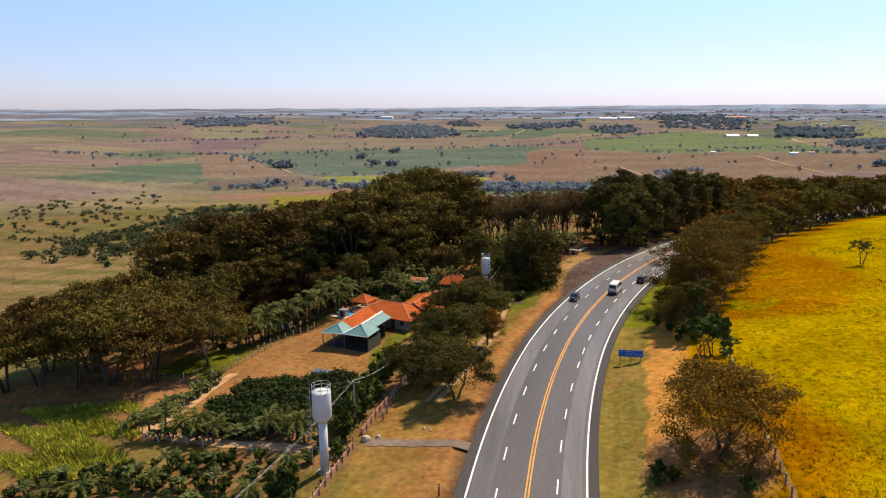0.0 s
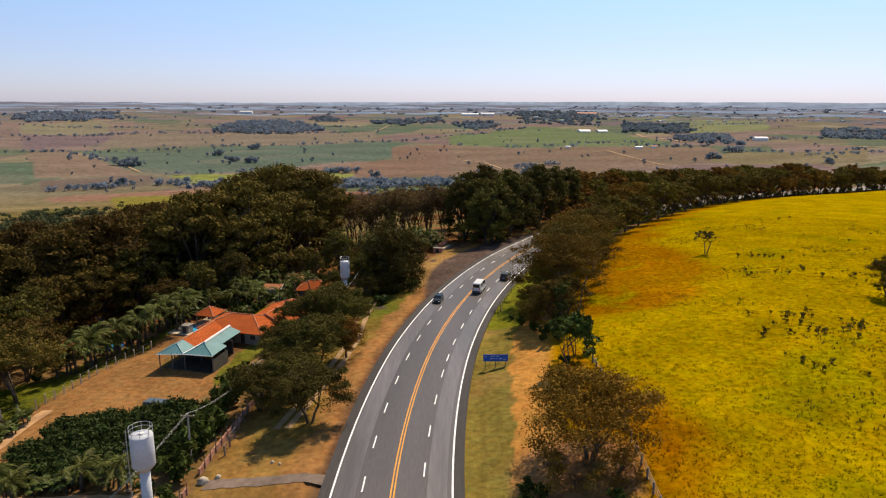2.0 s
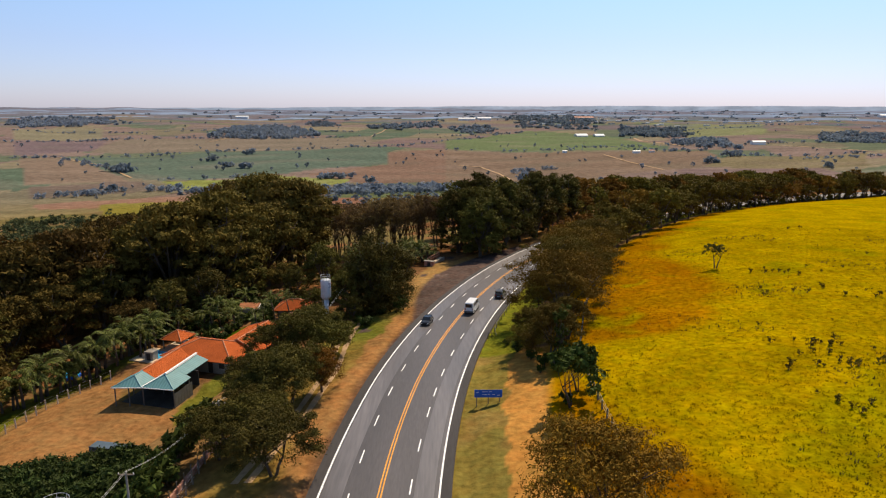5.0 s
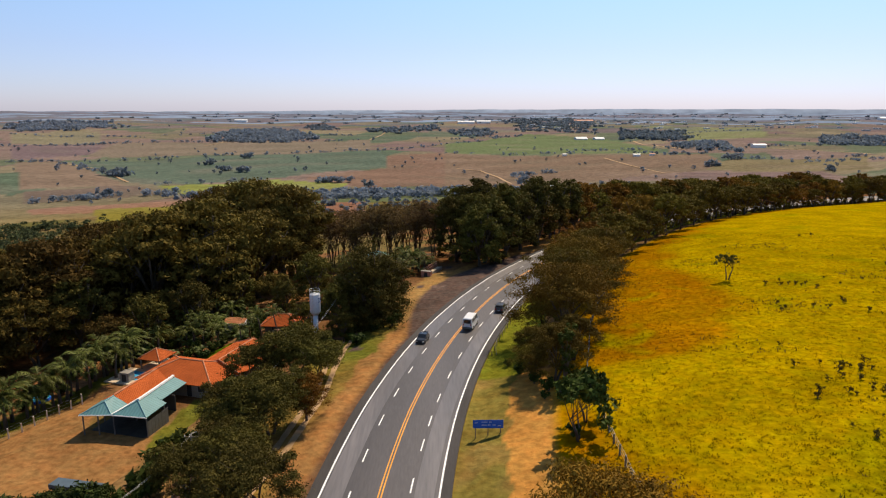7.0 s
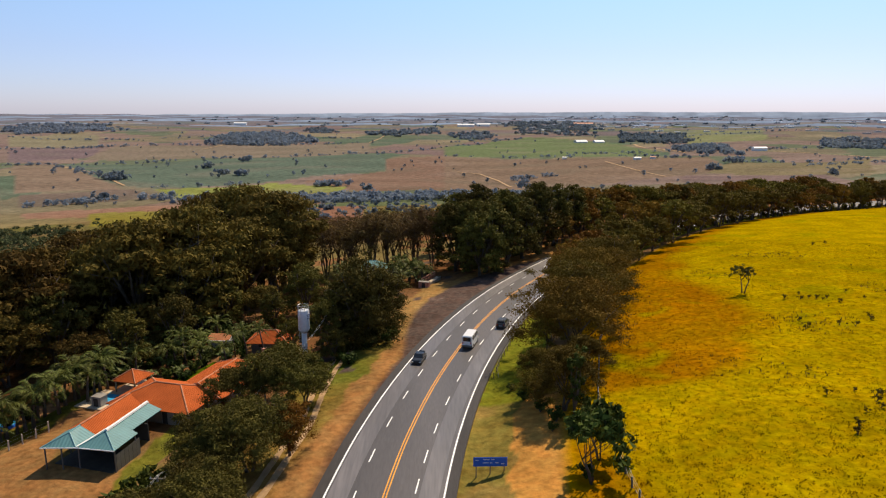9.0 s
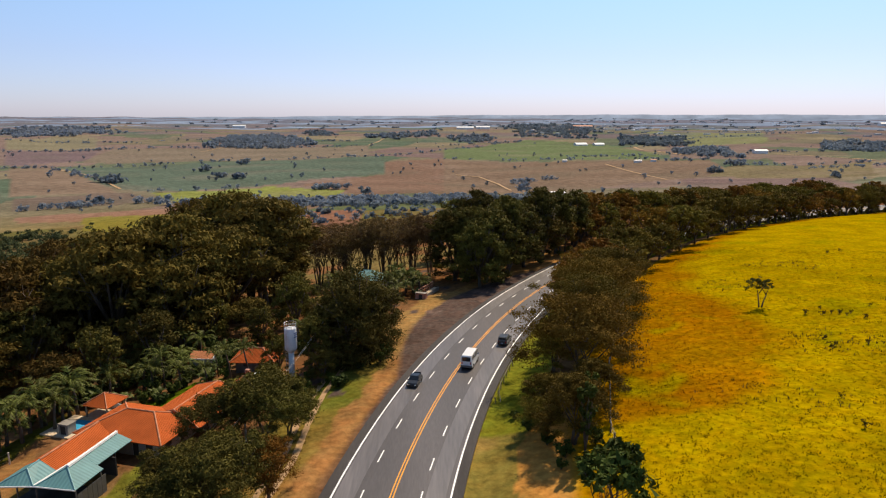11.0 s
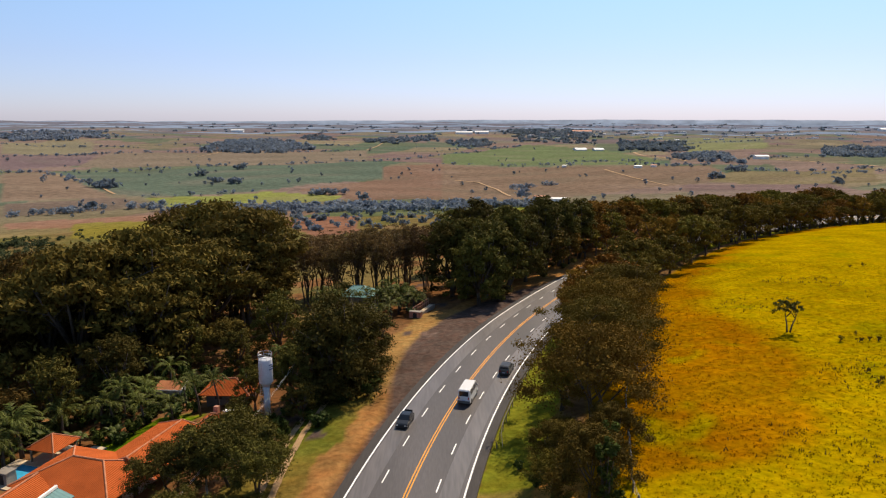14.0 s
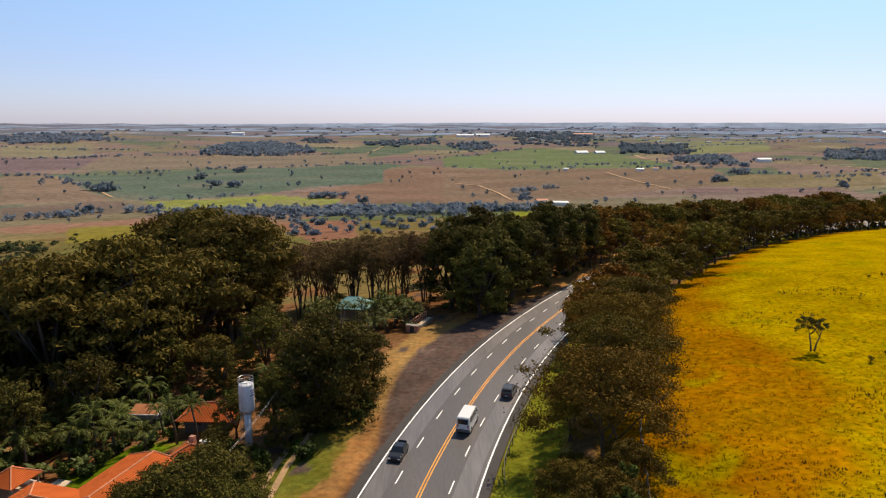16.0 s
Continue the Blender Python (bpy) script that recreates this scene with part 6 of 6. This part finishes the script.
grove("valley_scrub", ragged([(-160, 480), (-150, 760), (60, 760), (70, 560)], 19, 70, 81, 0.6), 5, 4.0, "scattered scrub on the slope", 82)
hedges = Mesh()
MORE_HEDGES = (((-1200, 1600), (-870, 1840), 26), ((-1100, 1250), (-780, 1390), 22), ((600, 1180), (1000, 1300), 22), ((300, 1700), (560, 1640), 16), ((-900, 2200), (-300, 2330), 28), ((700, 2300), (1300, 2500), 28), ((-1500, 2100), (-900, 2080), 28), ((0, 2200), (300, 2420), 18))
hrng = np.random.default_rng(95)
for a, b, n in (((-768, 1410), (-414, 1579), 16), ((-414, 1579), (-140, 1670), 14), ((-401, 967), (-261, 1084), 5), ((-536, 1072), (-785, 1400), 10), ((-889, 1820), (-649, 1956), 14), ((-649, 1956), (-224, 2197), 18), ((-170, 1622), (8, 1873), 10), ((9, 1873), (309, 2482), 16), ((8, 1620), (462, 1488), 16), ((451, 1416), (576, 1489), 10), ((-463, 764), (-330, 860), 18), ((541, 1291), (821, 1327), 12), ((100, 1080), (200, 1120), 9), ((570, 1760), (1100, 1700), 26)) + MORE_HEDGES:
    for f in hrng.random(int(n * 1.8)):
        x, y = a[0] + (b[0] - a[0]) * f + hrng.normal() * 6, a[1] + (b[1] - a[1]) * f + hrng.normal() * 6
        h = 3.0 + 5.0 * hrng.random()
        leaf_cards(hedges, hrng, [np.array([x + hrng.normal() * 2, y + hrng.normal() * 2, ground_z(x, y) + h * (0.3 + 0.5 * hrng.random())]) for _ in range(4)], [h * 0.45] * 4, 8, h * 0.35, 0.8, 0.4, 1.2)
tagged(part("hedgerows", hedges, LEAF_HAZED), "lines of small trees along the field edges", "hedge", "", "stuff")
far_tree = bush("far_tree", 90, 9, 5.5, LEAF_HAZED, "solitary tree far out in the fields", 8, 14, 1.5, "tree")
far_tree_b = bush("far_tree", 91, 12, 5.0, LEAF_HAZED, "solitary tree far out in the fields", 9, 14, 1.5, "tree")
frng = np.random.default_rng(92)
lonely = []
for _ in range(260):
    a, r = frng.uniform(-0.72, 0.62), 750 + 2300 * frng.random() ** 1.4
    lonely.append((r * math.sin(a), 60 + r * math.cos(a), 0.5 + 0.7 * frng.random(), int(frng.integers(2))))
scatter([far_tree, far_tree_b], lonely, "trees far out in the fields")


def far_shed(x, y, l, w, h, turn, roof_material, label):
    s = thing("farm_shed", pose(x, y, ground_z(x, y), 0, 0, turn), label, "shed", "sheds in the valley")
    part("wall", Mesh().box(-l / 2, l / 2, -w / 2, w / 2, -2, h), FAR_WHITE, s)
    part("roof", Mesh().add([(-l / 2 - 1, -w / 2 - 1, h), (l / 2 + 1, -w / 2 - 1, h), (l / 2 + 1, 0, h + w * 0.18), (-l / 2 - 1, 0, h + w * 0.18), (l / 2 + 1, w / 2 + 1, h), (-l / 2 - 1, w / 2 + 1, h)], [(0, 1, 2, 3), (3, 2, 4, 5), (0, 3, 5), (1, 4, 2), (0, 5, 4, 1)]), roof_material, s)


for x, y, l, w, h, a, mt, lb in ((776, 1677, 32, 16, 7, 5, FAR_WHITE, "long white-roofed farm shed in the valley"), (706, 3420, 95, 30, 8, 0, FAR_RED, "long pale factory shed near the horizon"), (110, 3090, 75, 25, 8, 3, FAR_WHITE, "white sheds near the horizon"), (190, 3100, 60, 25, 8, -4, FAR_WHITE, "white sheds near the horizon"), (-1000, 3420, 60, 25, 9, 0, FAR_WHITE, "white shed near the horizon"), (445, 2190, 36, 30, 3, 8, FAR_GREY, "pale greenhouse roofs in the valley"), (500, 2180, 30, 26, 3, 8, FAR_GREY, "pale greenhouse roofs in the valley"),
                               (130, 905, 14, 9, 5, 10, FAR_RED, "farm building with a red roof below the wood"), (150, 886, 18, 8, 4, -5, FAR_WHITE, "low white farm building below the wood"), (268, 1490, 9, 6, 4, 0, FAR_WHITE, "small white farm building in the fields"), (396, 1391, 14, 7, 4, 5, FAR_WHITE, "small white farm building in the fields"), (430, 1400, 10, 7, 4, -5, FAR_RED, "small red-roofed farm building in the fields"), (2050, 3150, 80, 30, 10, 0, FAR_WHITE, "white shed near the horizon")):
    far_shed(x, y, l, w, h, a, mt, lb)
setting("road_far", draped([(585, 2084), (562, 1900), (559, 1747), (570, 1601)], 8, 0.8, 12), RUT, "pale dirt road winding through the valley", True)
setting("road_far", draped([(802, 1664), (850, 1610), (880, 1520), (850, 1358)], 9, 0.8, 12), RUT, "pale dirt road winding through the valley", True)
setting("road_far", draped([(28, 1262), (68, 1208), (90, 1080), (98, 960)], 4, 0.8, 12), RUT, "pale dirt road winding through the valley", True)

# Backdrop hills: the blue of distance haze is put into their base colour.
HILL = shade("haze_tinted_hill_woods", (0.20, 0.25, 0.34), 1.0, 0, 0.2, 160.0, 0, 0.02, spec=0.0)


def ridge(reach, rise, seed):
    """A low wooded ridge far out, with an uneven crest and haze-tinted colour."""
    r = np.random.default_rng(seed)
    p = r.random(4) * math.tau
    a = np.radians(np.arange(-48, 48, 0.12))
    lift = np.sin(a * 9 + p[0]) + 0.7 * np.sin(a * 23 + p[1]) + 0.5 * np.sin(a * 61 + p[2]) + 0.3 * np.sin(a * 190 + p[3])
    h = rise * np.clip(0.45 + 0.35 * lift, 0.0, 1.6) * (0.9 + 0.2 * r.random(len(a)))
    rows_ = []
    for off, up in ((-70, -6.0), (-12, None), (12, None), (70, -6.0)):
        x, y = (reach + off) * np.sin(a), 60 + (reach + off) * np.cos(a)
        z = terrain(x, y) + (h if up is None else up)
        rows_.append(np.stack([x, y, z], 1))
    n = len(a)
    m = Mesh().add(np.concatenate(rows_).tolist(), [(q * n + i, q * n + i + 1, q * n + n + i + 1, q * n + n + i) for q in range(3) for i in range(n - 1)])
    setting("backdrop_ridge", m, HILL, "wooded backdrop ridge near the horizon, coloured blue for distance haze", True)


for reach, rise, seed in ((3350, 7, 301), (3800, 9, 302), (4250, 10, 303), (4700, 9, 304)):
    ridge(reach, rise, seed)
edge = np.radians(np.arange(-50, 50, 0.1))
crest = 17 + 17 * edge + 2 * np.sin(edge * 6 + 0.4) + 1.5 * np.sin(edge * 31) + 1.0 * np.sin(edge * 113)
edge_rows = []
for off, top in ((-120, -60.0), (0, None), (60, -60.0)):
    edge_rows.append(np.stack([(4880 + off) * np.sin(edge), 60 + (4880 + off) * np.cos(edge), crest if top is None else crest + top], 1))
setting("backdrop_crest", Mesh().add(np.concatenate(edge_rows).tolist(), [(q * len(edge) + i, q * len(edge) + i + 1, (q + 1) * len(edge) + i + 1, (q + 1) * len(edge) + i) for q in range(2) for i in range(len(edge) - 1)]), HILL, "backdrop line of hills on the horizon, coloured blue for distance haze", True)
town = Mesh()
trng = np.random.default_rng(310)
for _ in range(170):
    a, r = radians(trng.uniform(7, 37)), trng.uniform(2700, 4300)
    x, y = r * math.sin(a), 60 + r * math.cos(a)
    w, l, h = trng.uniform(4, 7), trng.uniform(5, 13), trng.uniform(3, 5)
    town.box(-l, l, -w, w, -2, h, pose(x, y, ground_z(x, y), 0, 0, trng.uniform(-30, 30)))
tagged(part("far_town", town, shade("pale_town_walls", (0.60, 0.58, 0.57), 0.8, 0, 0.2, 30.0, island=0.5)), "scattered pale roofs of a far town", "town", "", "stuff")

# Stakes and a low red wall between the orchard and the verge, with a pale boulder at the drive.
stake = thing("garden_wall", Matrix.Identity(4), "low reddish block wall with tall stakes behind the verge", "wall")
for k in list(range(-12, -4)) + list(range(-2, 12)):
    x, y = -31.2 + (0.14 if k >= 0 else 0.05) * k, 84.5 + 1.9 * k
    z = ground_z(x, y)
    part("block", Mesh().box(-0.12, 0.12, -0.9, 0.9, -0.2, 0.85, pose(x, y, z, 0, 0, -4)), BRICKY, stake)
    part("stake", Mesh().tube([(x + 0.2, y + 0.5, z - 0.2), (x + 0.22, y + 0.5, z + 1.9)], [0.07, 0.06], 6), WOOD, stake)
rock = Mesh()
brng = np.random.default_rng(120)
for i in range(7):
    z = i / 6
    rr = math.sqrt(max(0.02, 1 - (1.2 * z - 0.35) ** 2))
    for j in range(12):
        w = 1 + 0.16 * brng.normal()
        rock.v.append((0.75 * rr * w * math.cos(math.tau * j / 12), 0.6 * rr * w * math.sin(math.tau * j / 12), 1.0 * z - 0.2))
rock.f = [(12 * i + j, 12 * i + (j + 1) % 12, 12 * i + 12 + (j + 1) % 12, 12 * i + 12 + j) for i in range(6) for j in range(12)] + [tuple(range(72, 84))]
for k, (x, y, sz) in enumerate(((-30.2, 77.9, 0.9), (-28.6, 78.6, 0.5), (-22.5, 80.8, 0.35), (-21.4, 80.2, 0.28))):
    ob = new("boulder", rock.data("boulder", PALE_ROCK, True))
    ob.matrix_world = on_ground(x, y, 40 * k, sz)
    tagged(ob, "pale weathered boulder beside the gravel drive", "boulder", "boulders at the drive")

# Pale field tracks far out.
for line in ([(-640, 1840), (-610, 2000), (-590, 2150)], [(-785, 1400), (-600, 1180), (-450, 985)], [(330, 1390), (340, 1180), (345, 1060)], [(-230, 2190), (-215, 2420), (-205, 2640)]):
    setting("road_far", draped(line, 4, 0.6, 12), RUT, "pale dirt track between the fields", True)

marker = thing("marker_post", on_ground(-16.9, 64.3), "short dark roadside marker post in the verge", "post")
part("post", Mesh().box(-0.09, 0.09, -0.05, 0.05, -0.3, 1.3), DARK, marker, bevel=0.015)
part("reflector", Mesh().box(-0.06, 0.06, -0.062, -0.05, 0.95, 1.15), GUTTER, marker, "small pale reflector")

lane_post = thing("wooden_pole", on_ground(-66.6, 74.8), "thin dark wooden pole standing beside the sugar cane", "pole")
part("pole", Mesh().tube([(0, 0, -0.4), (0.05, 0.02, 3.0), (0.02, 0.06, 5.6)], [0.11, 0.10, 0.08], 8), WOOD, lane_post)
part("crosspiece", Mesh().box(-0.5, 0.5, -0.05, 0.05, 2.3, 2.42), WOOD, lane_post, bevel=0.01)

wading = thing("wading_pool", on_ground(-70.3, 137.0), "round blue wading pool on the grass behind the palms", "pool")
part("rim", Mesh().lathe([(1.9, -0.3), (1.9, 0.62), (1.78, 0.66), (1.7, 0.6), (1.7, 0.3)], 28), SIGN_BLUE, wading, "blue plastic rim", True)
part("water", Mesh().lathe([(1.7, 0.3), (1.7, 0.5)], 28), WATER, wading, "clear blue water")
